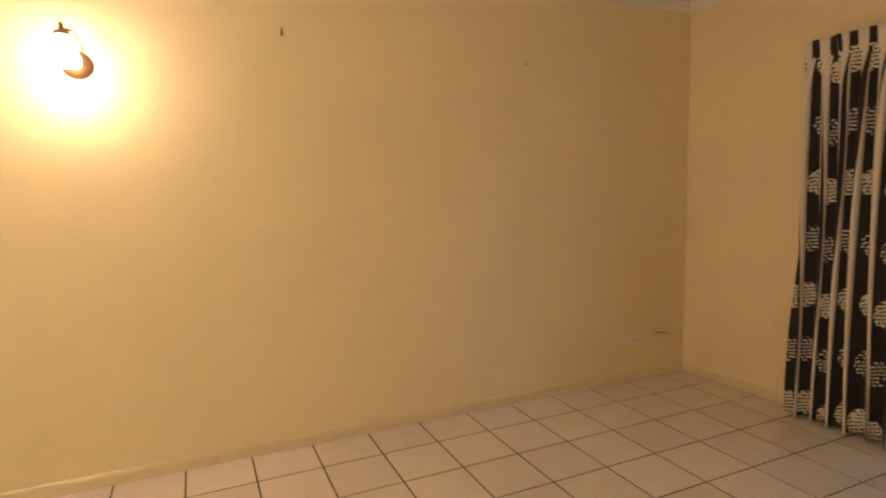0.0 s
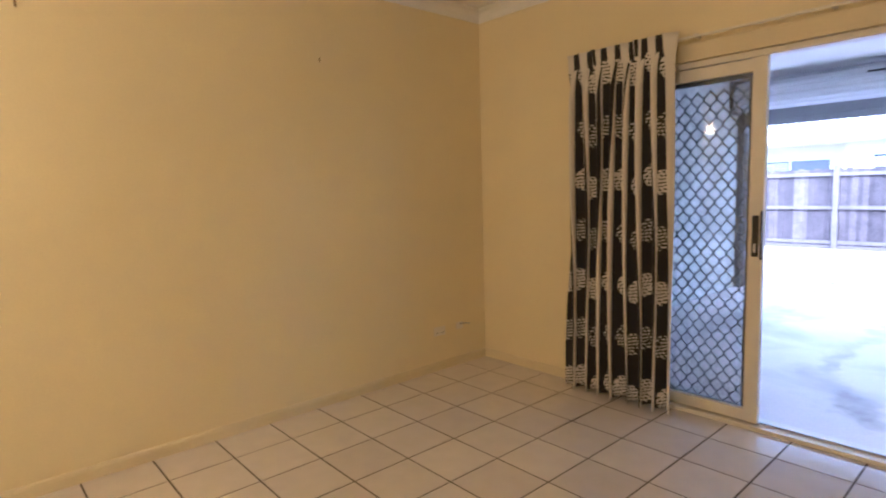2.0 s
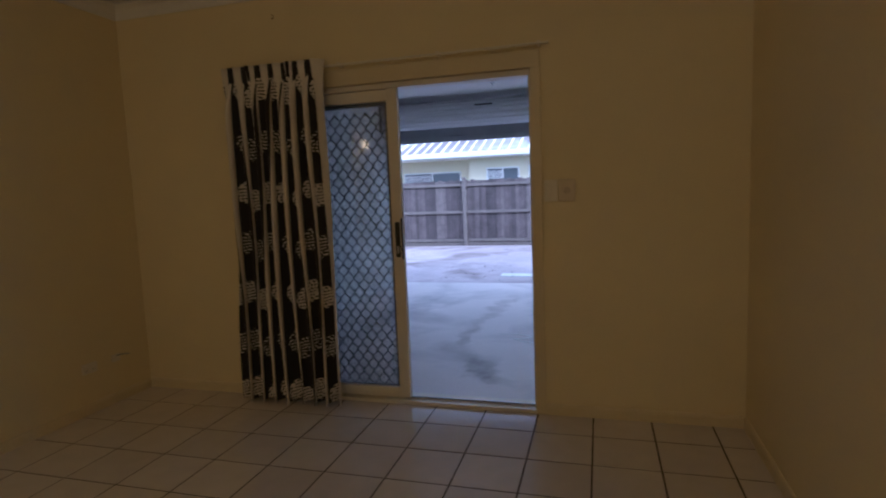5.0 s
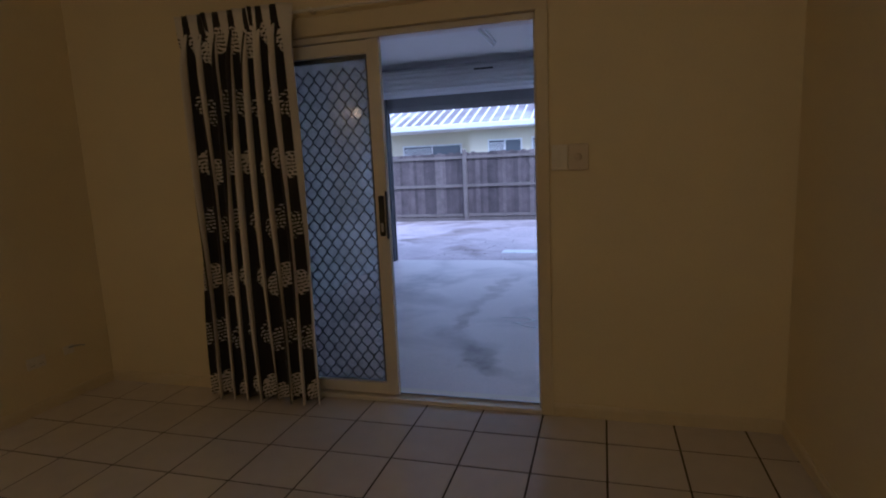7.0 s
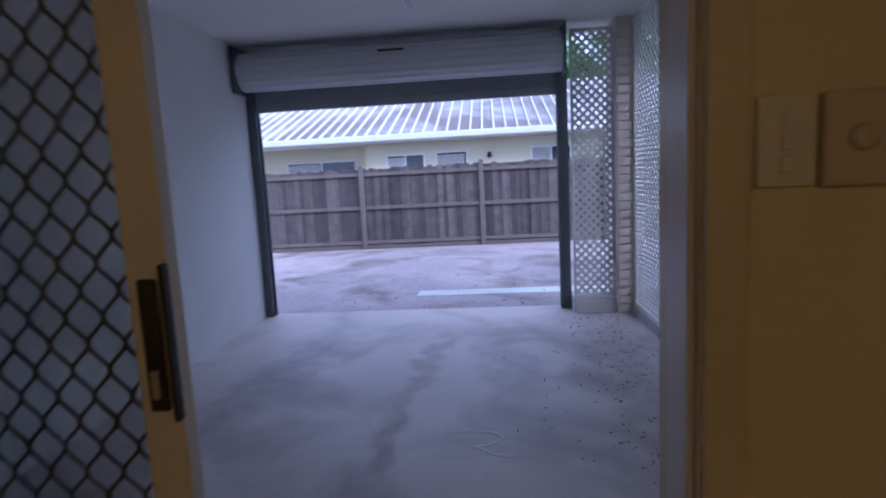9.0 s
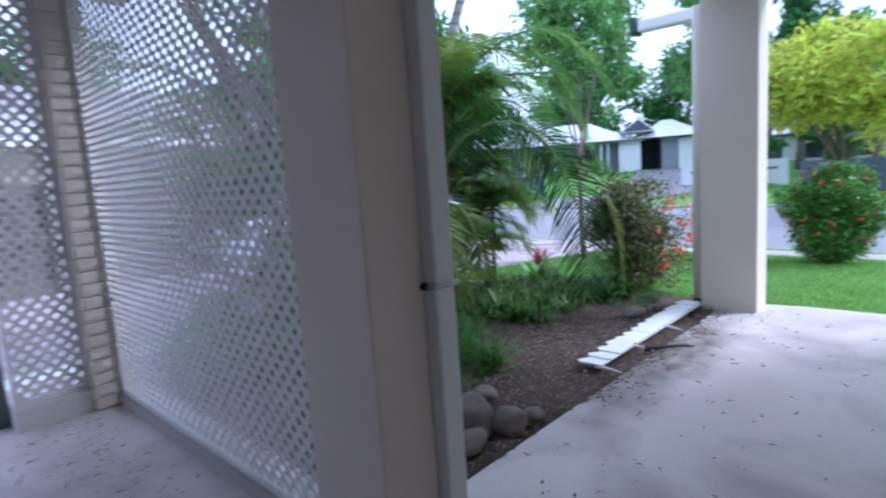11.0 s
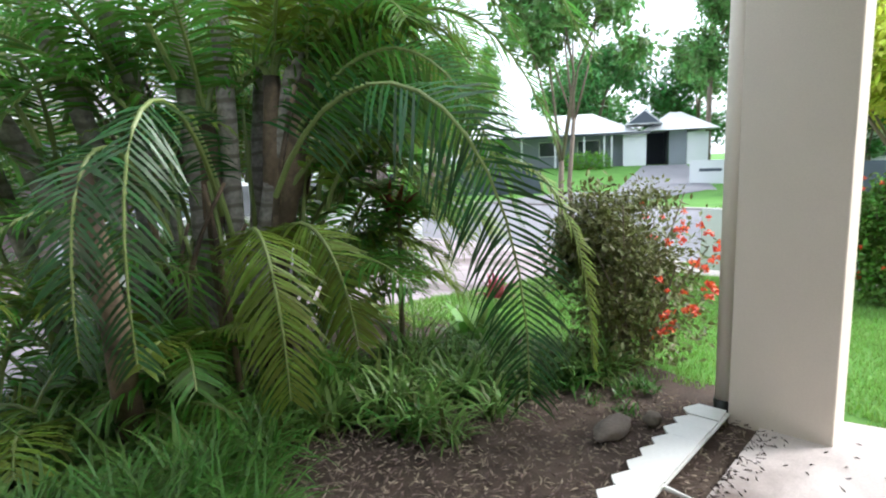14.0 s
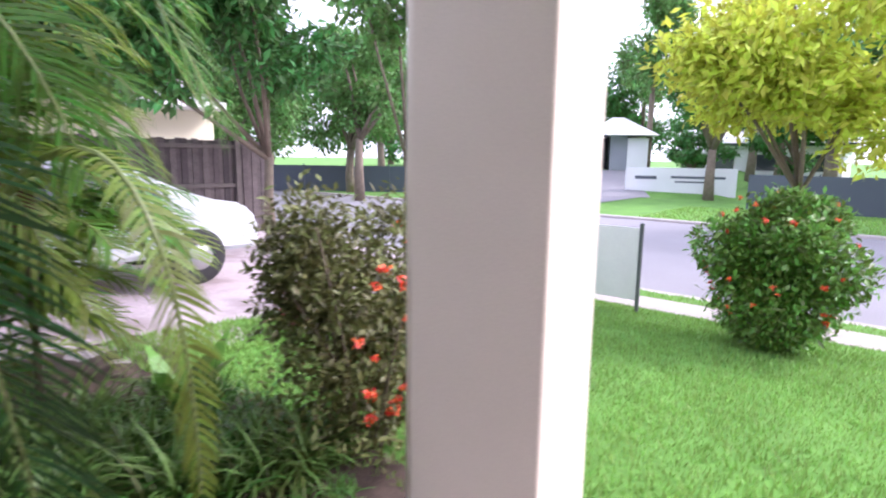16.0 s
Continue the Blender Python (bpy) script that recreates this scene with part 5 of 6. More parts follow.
# the back of the clump, leaning out over the driveway's edge
for k in range(30):
    bx_, by_ = 5.6 + 2.4 * (k + pr.random()) / 30, pr.uniform(5.5, 6.1)
    az = pr.uniform(0, 6.28)
    add_frond(palm, arc((bx_, by_, pr.uniform(-0.1, 1.9)), az, radians(pr.uniform(45, 80)), pr.uniform(1.0, 1.7), radians(pr.uniform(80, 140)), 10, pr.uniform(-0.4, 0.4)), pr.uniform(0.34, 0.46), 900 + k, pr.random() < 0.3, 34)
# leaves at the lattice end of the clump
for k in range(26):
    bx_, by_ = pr.uniform(5.0, 6.3), pr.uniform(5.2, 5.9)
    add_frond(palm, arc((bx_, by_, pr.uniform(-0.1, 1.9)), pr.uniform(0, 6.28), radians(pr.uniform(45, 82)), pr.uniform(0.9, 1.5), radians(pr.uniform(80, 140)), 10, pr.uniform(-0.4, 0.4)), pr.uniform(0.32, 0.44), 1300 + k, pr.random() < 0.25, 38)
# low fronds that close the clump's foot
for k in range(22):
    bx_, by_ = pr.uniform(4.7, 6.4), pr.uniform(4.7, 5.8)
    add_frond(palm, arc((bx_, by_, -0.1), pr.uniform(0, 6.28), radians(pr.uniform(50, 80)), pr.uniform(0.7, 1.1), radians(pr.uniform(80, 140)), 10, pr.uniform(-0.4, 0.4)), pr.uniform(0.24, 0.32), 1700 + k, pr.random() < 0.35, 34)
# leaves on the street side of the clump
for k in range(16):
    bx_, by_ = pr.uniform(7.3, 8.3), pr.uniform(4.75, 5.6)
    az = pr.uniform(-1.6, 0.9)
    add_frond(palm, arc((bx_, by_, pr.uniform(-0.1, 1.0)), az, radians(pr.uniform(45, 80)), pr.uniform(0.8, 1.2), radians(pr.uniform(80, 140)), 10, pr.uniform(-0.4, 0.4)), pr.uniform(0.28, 0.38), 1200 + k, pr.random() < 0.6, 38)
stump = part("cut_trunk", tubem([(6.05, 4.55, -0.15), (6.02, 4.5, 0.6), (5.93, 4.40, 1.3), (5.91, 4.37, 1.42)], [0.075, 0.065, 0.062, 0.06], 14), M_SHEATH, palm, "sawn-off palm trunk with a dark hollow top")
part("hollow", lathe([(0.045, 0), (0.045, 0.008), (0.0, 0.009)], 14, (5.91, 4.37, 1.415)), M_BLACK, stump)


def tuft_mesh(name, n, length, width, spread, material, seed):
    r = random.Random(seed)
    vs, fs = [], []
    for _ in range(n):
        a, L = r.uniform(0, 6.28), length * r.uniform(0.55, 1.15)
        e, dr = radians(r.uniform(35, 88)), radians(r.uniform(50, 130)) * spread
        p = Vector((r.gauss(0, 0.04), r.gauss(0, 0.04), 0))
        side = Vector((-math.sin(a), math.cos(a), 0))
        i0 = len(vs)
        for k in range(5):
            s = k / 4
            w = width * (1 - s ** 2) * 0.5 + 0.0008
            vs += [p - side * w, p + side * w]
            ee = e - dr * s
            p = p + Vector((math.cos(a) * math.cos(ee), math.sin(a) * math.cos(ee), math.sin(ee))) * (L / 4)
        for k in range(4):
            q = i0 + 2 * k
            fs.append((q, q + 1, q + 3, q + 2))
    return quick(name, vs, fs, material)


tufts = [tuft_mesh("leaves", 90, 0.34, 0.010, 1.0, M_STRAP, 1), tuft_mesh("leaves", 40, 0.30, 0.018, 1.0, M_STRAPY, 2), tuft_mesh("leaves", 30, 0.24, 0.02, 0.9, M_STRAP, 3)]
kinds = ["tuft of dark green strap-leaved groundcover", "tuft of pale striped spider plant", "small tuft of green strap-leaved groundcover"]


def tuft(kind, x, y, s, seed):
    e = thing("groundcover_tuft", (x, y, -0.11), kinds[kind], "plant", "groundcover tufts")
    ob = piece("leaves", tufts[kind], e, pose(x, y, -0.11, 0, 0, seed * 47 % 360) @ Matrix.Diagonal((s, s, s, 1)))
    return e


tr = random.Random(5)
for k in range(260):
    u = tr.random()
    x = 5.0 + 3.75 * u
    y = 4.15 - 2.0 * max(0, u - 0.5) + 1.1 * tr.random() ** 1.4 - 0.1
    tuft(1 if tr.random() < 0.5 else 2, x, y, tr.uniform(0.8, 1.45), k)
for k in range(30):
    tuft(0, tr.gauss(5.85, 0.24), tr.gauss(3.6, 0.28), tr.uniform(1.0, 1.45), k)
for k in range(34):
    tuft(2 if k % 3 else 1, tr.uniform(7.0, 8.7), tr.uniform(3.3, 4.6), tr.uniform(0.8, 1.3), k + 200)
for k in range(8):
    tuft(2, tr.uniform(4.6, 5.6), tr.uniform(3.0, 4.4), tr.uniform(0.8, 1.2), k + 50)
for k in range(54):
    tuft(1 + k % 2, tr.uniform(4.6, 6.5), tr.uniform(4.5, 5.85), tr.uniform(1.1, 1.9), k + 400)
for k in range(10):
    tuft(2, tr.uniform(7.9, 8.6), tr.uniform(2.75, 3.2), tr.uniform(0.4, 0.7), k + 80)

shrub("ixora_bush", (8.95, 3.2, -0.13), 0.62, 0.66, 1.38, 15000, 0.05, M_LEAFD, "open ixora bush with dull leaves and orange-red flowers", 11, 60, 26, 0.25, (0.5, -0.8, 0.0), (0.76, 0.98))
shrub("round_shrub", (13.1, 2.02, -0.38), 0.58, 0.62, 1.52, 22000, 0.075, M_LEAF, "clipped round ixora shrub dotted with red flowers", 12, 48, 26, 0.75)
# a young cordyline with burgundy leaves
co = thing("cordyline", (7.87, 4.43, -0.13), "cordyline with burgundy and green strap leaves", "plant")
part("stem", tubem([(7.85, 4.45, -0.13), (7.87, 4.43, 1.02)], [0.022, 0.016]), M_BARK, co)
piece("leaves", tuft_mesh("leaves", 16, 0.36, 0.045, 0.5, M_CORD, 9), co, pose(7.87, 4.43, 1.0))
bl = thing("broadleaf_plant", (8.5, 4.3, -0.13), "low plant with broad glossy green leaves", "plant")
piece("leaves", tuft_mesh("leaves", 16, 0.45, 0.15, 0.5, M_LEAF, 12), bl, pose(8.5, 4.3, -0.11))

M_PINK = mat("pink_bromeliad_leaf", (0.42, 0.10, 0.16), 0.4, vary=0.2, bump=0, spread=0.4, island=True, sheer=0.2)
br = thing("bromeliad", (9.9, 5.2, -0.13), "bromeliad with pink and purple leaves on the lawn's edge", "plant")
piece("leaves", tuft_mesh("leaves", 26, 0.42, 0.05, 0.7, M_PINK, 15), br, pose(9.9, 5.2, -0.12))

# stones, twig, edging
def rock(name, c, s, seed, label, group=""):
    bm = bmesh.new()
    bmesh.ops.create_icosphere(bm, subdivisions=3, radius=1)
    for v in bm.verts:
        k = 1 + 0.28 * noise.noise(v.co * 1.3 + Vector((seed * 7.1, 0, 0))) + 0.1 * noise.noise(v.co * 3.7 + Vector((seed, 5, 0)))
        v.co = Vector((v.co.x * s[0] * k, v.co.y * s[1] * k, v.co.z * s[2] * k)) + Vector(c)
    for f in bm.faces:
        f.smooth = True
    me = mesh_of(name, bm, M_STONE)
    return tagged(new(name, me), label, "stone", group)


rock("garden_stone", (5.12, 2.52, -0.02), (0.17, 0.14, 0.13), 1, "brown garden stone on the soil", "garden stones")
rock("garden_stone", (5.27, 2.36, -0.06), (0.11, 0.10, 0.09), 2, "rounded grey garden stone", "garden stones")
rock("garden_stone", (5.45, 2.33, -0.08), (0.08, 0.07, 0.05), 3, "small pale garden stone", "garden stones")
rock("garden_stone", (4.95, 2.4, -0.06), (0.12, 0.1, 0.07), 4, "dark garden stone half in the soil", "garden stones")
rock("garden_stone", (5.55, 2.75, -0.08), (0.09, 0.08, 0.05), 5, "small garden stone among mulch", "garden stones")
for k, (x, y, s) in enumerate(((4.62, 2.85, 0.14), (4.55, 3.15, 0.12), (4.7, 3.35, 0.1), (4.5, 3.5, 0.13), (4.78, 2.62, 0.11), (4.6, 3.8, 0.12))):
    rock("garden_stone", (x, y, -0.07), (s, s * 0.85, s * 0.7), 20 + k, "grey border stone by the bed's edge", "garden stones")
rock("garden_stone", (7.86, 2.78, -0.075), (0.15, 0.08, 0.045), 6, "flat brown stone lying on the mulch", "garden stones")
rock("garden_stone", (8.08, 2.66, -0.07), (0.05, 0.05, 0.04), 7, "pebble beside the flat stone", "garden stones")
tw = thing("twig", (7.26, 3.86, -0.08), "dry pale twig lying on the mulch", "twig")
part("stick", tubem([(7.12, 3.62, -0.075), (7.2, 3.75, -0.055), (7.28, 3.95, -0.06), (7.4, 4.05, -0.07)], [0.006, 0.006, 0.005, 0.003], 6), M_STRIPE, tw)

edging = thing("picket_edging", (7.4, 2.4, -0.06), "white plastic picket edging lying flat by the slab", "edging")
ex0, ex1 = Vector((6.30, 2.33, -0.045)), Vector((8.36, 2.36, -0.05))
nP = 14
pk = bmesh.new()
w = (ex1 - ex0).length / nP
for p in ((0.003, 0), (w - 0.004, 0), (w - 0.004, 0.145), (w * 0.35, 0.20), (0.003, 0.165)):
    pk.verts.new((p[0], p[1], 0.008))
pk.verts.ensure_lookup_table()
ff = pk.faces.new(pk.verts)
ext = bmesh.ops.extrude_face_region(pk, geom=[ff])
for v in [q for q in ext["geom"] if isinstance(q, bmesh.types.BMVert)]:
    v.co.z -= 0.010
pkme = mesh_of("picket", pk, M_WHITE)
for k in range(nP):
    c = ex0.lerp(ex1, k / nP)
    piece("picket", pkme, edging, Matrix.Translation(c) @ Matrix.Rotation(radians(1 + rnd.uniform(-1.5, 1.5)), 4, "Z") @ Matrix.Rotation(radians(rnd.uniform(-7, 4)), 4, "Y"))
part("rail", boxm(6.30, 8.36, 2.345, 2.375, -0.062, -0.052), M_WHITE, edging)
for k, xx in enumerate((6.31, 6.85, 7.45)):
    part("ground_spike", tubem([(xx, 2.34, -0.05), (xx + 0.02, 2.2, -0.07)], [0.012, 0.004], 6), M_WHITE, edging)
rt = thing("root", (6.95, 2.12, SLAB), "broken piece of dark root on the slab's edge", "root")
part("wood", tubem([(6.85, 2.26, -0.07), (6.93, 2.16, -0.055), (7.06, 2.08, -0.065), (7.13, 2.0, -0.075)], [0.02, 0.014, 0.011, 0.006], 8), M_LITTER, rt)

# folded clothes line on the porch wall
cl = thing("folding_clothesline", (8.5, 0.2, 2.25), "white wall-mounted folding clothesline with dark arms", "clothesline")
part("arm", tubem([(8.45, 0.2, 2.22), (8.45, 0.42, 2.16), (8.48, 0.62, 2.18)], [0.013, 0.012, 0.012]), M_BLACK, cl)
part("arm", tubem([(8.05, 0.2, 2.36), (8.05, 0.6, 2.34)], [0.013, 0.012]), M_BLACK, cl)
part("panel", boxm(8.03, 8.5, 0.26, 0.56, 2.24, 2.262, 0.006), M_WHITE, cl)
part("panel", boxm(8.0, 8.5, 0.5, 0.62, 2.19, 2.205, 0.006), M_WHITE, cl)
struct("trim_wall_base", boxm(5.2, 8.83, 0.2, 0.215, SLAB, SLAB + 0.06), M_WHITE, "white skirting at the foot of the porch wall")
# eave and gutter at the porch corner
gt = thing("gutter", (8.9, 2.9, 2.72), "white gutter with a dark green end at the porch eave", "gutter")
part("trough", boxm(8.78, 8.92, 2.4, 3.12, 2.66, 2.78, 0.02), M_WHITE, gt)
part("end_cap", boxm(8.76, 8.94, 3.12, 3.2, 2.64, 2.82, 0.02), M_GREENTRIM, gt, "dark green end cap")


# ---- the street ----
def tree(name, c, h, crown, leaves, size, material, label, seed, trunk_r=0.16, limbs=6, lumps=16, shell=0.35, forks=True, flat=0.0, k_=0.30):
    """A tapered trunk, limbs, and a crown of leaves with gaps."""
    r = random.Random(seed)
    e = thing(name, c, label, "tree")
    base = Vector(c) + Vector((0, 0, fall(c[0])))
    h -= fall(c[0])
    cx, cy, cz, rx, ry, rz = crown
    fork = base + Vector((0, 0, h))
    part("trunk", tubem([base - Vector((0, 0, 0.1)), base.lerp(fork, 0.5) + Vector((r.uniform(-0.1, 0.1), r.uniform(-0.1, 0.1), 0)), fork], [trunk_r * 1.25, trunk_r, trunk_r * 0.85], 10), M_BARK, e)
    bl = lump(r, (cx, cy, cz), rx, ry, rz, int(lumps * 1.6), k_)
    for k in range(limbs):
        b = bl[k % len(bl)]
        tip = Vector(b[:3])
        mid = fork.lerp(tip, 0.5) + Vector((r.uniform(-0.2, 0.2), r.uniform(-0.2, 0.2), r.uniform(0, 0.2)))
        part("limb", tubem([fork - Vector((0, 0, 0.1)), mid, tip], [trunk_r * 0.55, trunk_r * 0.35, 0.02], 7), M_BARK, e)
    part("crown", leaf_cloud("crown", bl, leaves, size, material, seed, shell, flat), None, e)
    return e


tree("lime_tree", (14.7, 2.1, -0.12), 1.2, (14.5, 2.15, 2.42, 1.6, 1.85, 1.2), 17000, 0.13, M_LIME, "small tree with bright lime-yellow leaves", 31, 0.05, 8, 16, 0.2, True, 0.0, 0.42)
tree("street_tree", (28.0, 0.2, -0.1), 0.8, (28.3, -2.2, 5.3, 4.6, 5.4, 2.9), 18000, 0.36, M_TREE, "spreading dark green street tree with several limbs", 32, 0.27, 9, 22, 0.3, True, 0.4)
tree("street_tree", (36.5, 8.5, -0.1), 2.0, (36.5, 8.5, 5.0, 3.0, 3.0, 2.6), 9000, 0.28, M_TREE, "leafy green tree across the street", 33, 0.22)
tree("eucalypt", (35.0, 27.5, -0.1), 3.5, (35.0, 27.5, 7.0, 3.2, 3.2, 3.4), 8000, 0.28, M_TREE2, "tall thin tree with an open pale crown", 35, 0.18)
tree("eucalypt", (16.0, 7.8, -0.1), 2.3, (16.0, 7.8, 4.9, 2.0, 2.0, 1.9), 4800, 0.16, M_TREE2, "slender garden tree with an airy crown", 36, 0.05, 4)
tree("street_tree", (33.0, 28.0, -0.1), 2.4, (33.0, 28.0, 6.0, 4.5, 4.5, 3.4), 9000, 0.36, M_TREE, "leafy green tree beyond the side street", 37, 0.25)
tree("street_tree", (14.0, 17.0, -0.1), 2.4, (14.0, 17.0, 5.0, 3.0, 3.0, 2.8), 9000, 0.26, M_TREE, "dense green tree behind the fence", 38, 0.2)
tree("street_tree", (24.0, 20.0, -0.1), 2.2, (24.0, 20.0, 5.0, 3.2, 3.2, 2.8), 9000, 0.28, M_TREE2, "leafy green tree beside the side street", 39, 0.2)
tree("street_tree", (40.0, -5.0, -0.1), 2.5, (40, -5, 6.0, 4.5, 5, 3.6), 9000, 0.36, M_TREE, "large dark tree behind the fence", 40, 0.3)
tree("street_tree", (40.0, 4.0, -0.1), 2.5, (40, 4, 5.5, 4, 4, 3.4), 9000, 0.36, M_TREE2, "large tree behind the fence", 41, 0.3)
tree("pine", (48.0, 9.0, -0.1), 5.0, (48, 9, 9.5, 2.5, 2.5, 4.5), 6000, 0.35, M_TREE, "tall dark conifer far down the street", 42, 0.25)

tree("driveway_tree", (13.0, 10.2, -0.13), 1.5, (11.9, 9.9, 3.1, 2.9, 1.7, 2.2), 12000, 0.2, M_TREE, "leafy green tree beside the driveway fence", 45, 0.09, 7, 16, 0.3, True, 0.0, 0.36)
slender = tree("slender_tree", (11.6, 5.4, -0.13), 1.5, (11.5, 5.3, 3.5, 1.5, 1.5, 1.4), 6500, 0.12, M_TREE2, "slender garden tree with thin stems and airy leaves", 44, 0.04, 4, 14, 0.2)
wood = [tree("distant_tree", (46.0, -8.0, -0.1), 3.0, (46, -8, 5.8, 5, 5, 4.8), 9000, 0.42, M_TREE, "broad dark green tree far off", 51, 0.3, 6, 22), tree("distant_tree", (52.0, 8.0, -0.1), 3.0, (52, 8, 6.2, 5, 5, 5.0), 9000, 0.42, M_TREE2, "broad pale green tree far off", 52, 0.3, 6, 22)]
for k, (x, y, s) in enumerate(((58, 20, 1.1), (60, 33, 1.2), (44, 38, 1.0), (30, 36, 0.9), (20, 26, 0.8), (8, 24, 0.75), (-3, 26, 0.8), (60, -4, 1.2), (48, -22, 1.0), (38, -16, 0.8), (52, 27, 1.2), (17, 19, 0.62), (11, 18.5, 0.55), (27, 24, 0.75))):
    copy_thing(wood[k % 2], pose(x, y, -0.3 - 0.3 * s, 0, 0, 40 * k) @ Matrix.Diagonal((s, s, s, 1)))

# dark fence across the street
df = thing("charcoal_fence", (32.2, -4, -0.6), "charcoal steel sheet fence across the street", "fence")
dfm = mesh_of("fence_panel", boxm(0, 0.04, 0, 2.36, -0.62, 0.82), M_DARKFENCE)
dfp = mesh_of("post", boxm(-0.02, 0.07, -0.03, 0.03, -0.65, 0.9, 0.004), M_DARKFENCE)
for k in range(13):
    piece("fence_panel", dfm, df, pose(32.2, -25.2 + k * 2.4 + 0.02, 0))
    piece("post", dfp, df, pose(32.2, -25.2 + k * 2.4, 0))
df2 = thing("charcoal_fence", (26, 26, -0.6), "low charcoal fence along the side street", "fence")
for k in range(9):
    piece("fence_panel", dfm, df2, pose(31.5 - k * 1.35, 19.0 + k * 1.98, 0, 0, 0, 34))
    piece("post", dfp, df2, pose(31.5 - k * 1.35, 19.0 + k * 1.98, 0, 0, 0, 34))
sg = thing("estate_sign_wall", (37.7, 10.3, -0.6), "low white rendered sign wall across the street", "sign")
SGM = pose(36.9, 12.9, 0, 0, 0, -73.4)
for nm, b_, m_, lb in (("wall", (0, 5.43, 0, 0.3, -0.66, 0.95), M_HOUSEW, ""), ("lettering", (0.5, 1.6, -0.015, 0, 0.34, 0.50), M_DARKFENCE, "plain dark bar of lettering"), ("lettering", (2.3, 4.9, -0.015, 0, 0.40, 0.52), M_DARKFENCE, "plain dark bar of lettering"), ("lettering", (2.5, 4.4, -0.015, 0, 0.18, 0.26), M_DARKFENCE, "plain dark bar of lettering")):
    bm = boxm(*b_)
    bmesh.ops.transform(bm, matrix=SGM, verts=bm.verts)
    part(nm, bm, m_, sg, lb)
bd = thing("yard_sign", (13.6, 3.5, -0.45), "grey-white board on a dark steel post", "sign")
part("post", boxm(13.58, 13.62, 3.48, 3.52, -0.5, 0.62, 0.003), M_GUIDE, bd)
part("board", boxm(13.59, 13.61, 3.52, 4.3, -0.32, 0.56, 0.003), M_WHITE, bd)
st = thing("star_picket_stay", (26.6, -0.9, -0.6), "pale slanting steel stay beside the tree", "stay")
part("rod", tubem([(26.6, -0.9, -0.6), (28.4, -4.2, 1.2)], [0.028, 0.028], 8), M_STRIPE, st)


def house(name, x0, x1, y0, y1, wall_h, roof_h, label, windows=True):
    e = thing(name, ((x0 + x1) / 2, (y0 + y1) / 2, -0.15), label, "house")
    part("wall", boxm(x0, x1, y0, y1, -0.75, wall_h), M_HOUSEW, e)
    o, my = 0.7, (y0 + y1) / 2
    rf = bmesh.new()
    q = (y1 - y0) / 2
    b = [rf.verts.new(p) for p in ((x0 - o, y0 - o, wall_h), (x1 + o, y0 - o, wall_h), (x1 + o, y1 + o, wall_h), (x0 - o, y1 + o, wall_h))]
    r_ = [rf.verts.new(p) for p in ((x0 + q * 0.6, my, wall_h + roof_h), (x1 - q * 0.6, my, wall_h + roof_h))]
    for f in ((b[0], b[1], r_[1], r_[0]), (b[1], b[2], r_[1]), (b[2], b[3], r_[0], r_[1]), (b[3], b[0], r_[0])):
        rf.faces.new(f)
    rf.faces.new(b[::-1])
    part("roof", rf, M_HOUSER, e)
    part("fascia", boxm(x0 - o - 0.02, x0 - o + 0.06, y0 - o, y1 + o, wall_h - 0.16, wall_h + 0.06), M_DARKGLASS, e, "dark gutter line")
    n = max(2, int((y1 - y0) / 3)) if windows else 0
    for k in range(n):
        yy = y0 + (k + 0.5) * (y1 - y0) / n
        w = part("window", boxm(x0 - 0.05, x0 + 0.02, yy - 0.8, yy + 0.8, 0.6, 1.9), M_WHITE, e)
        part("pane", boxm(x0 - 0.06, x0 - 0.052, yy - 0.74, yy + 0.74, 0.66, 1.84), M_DARKGLASS, w)
    return e


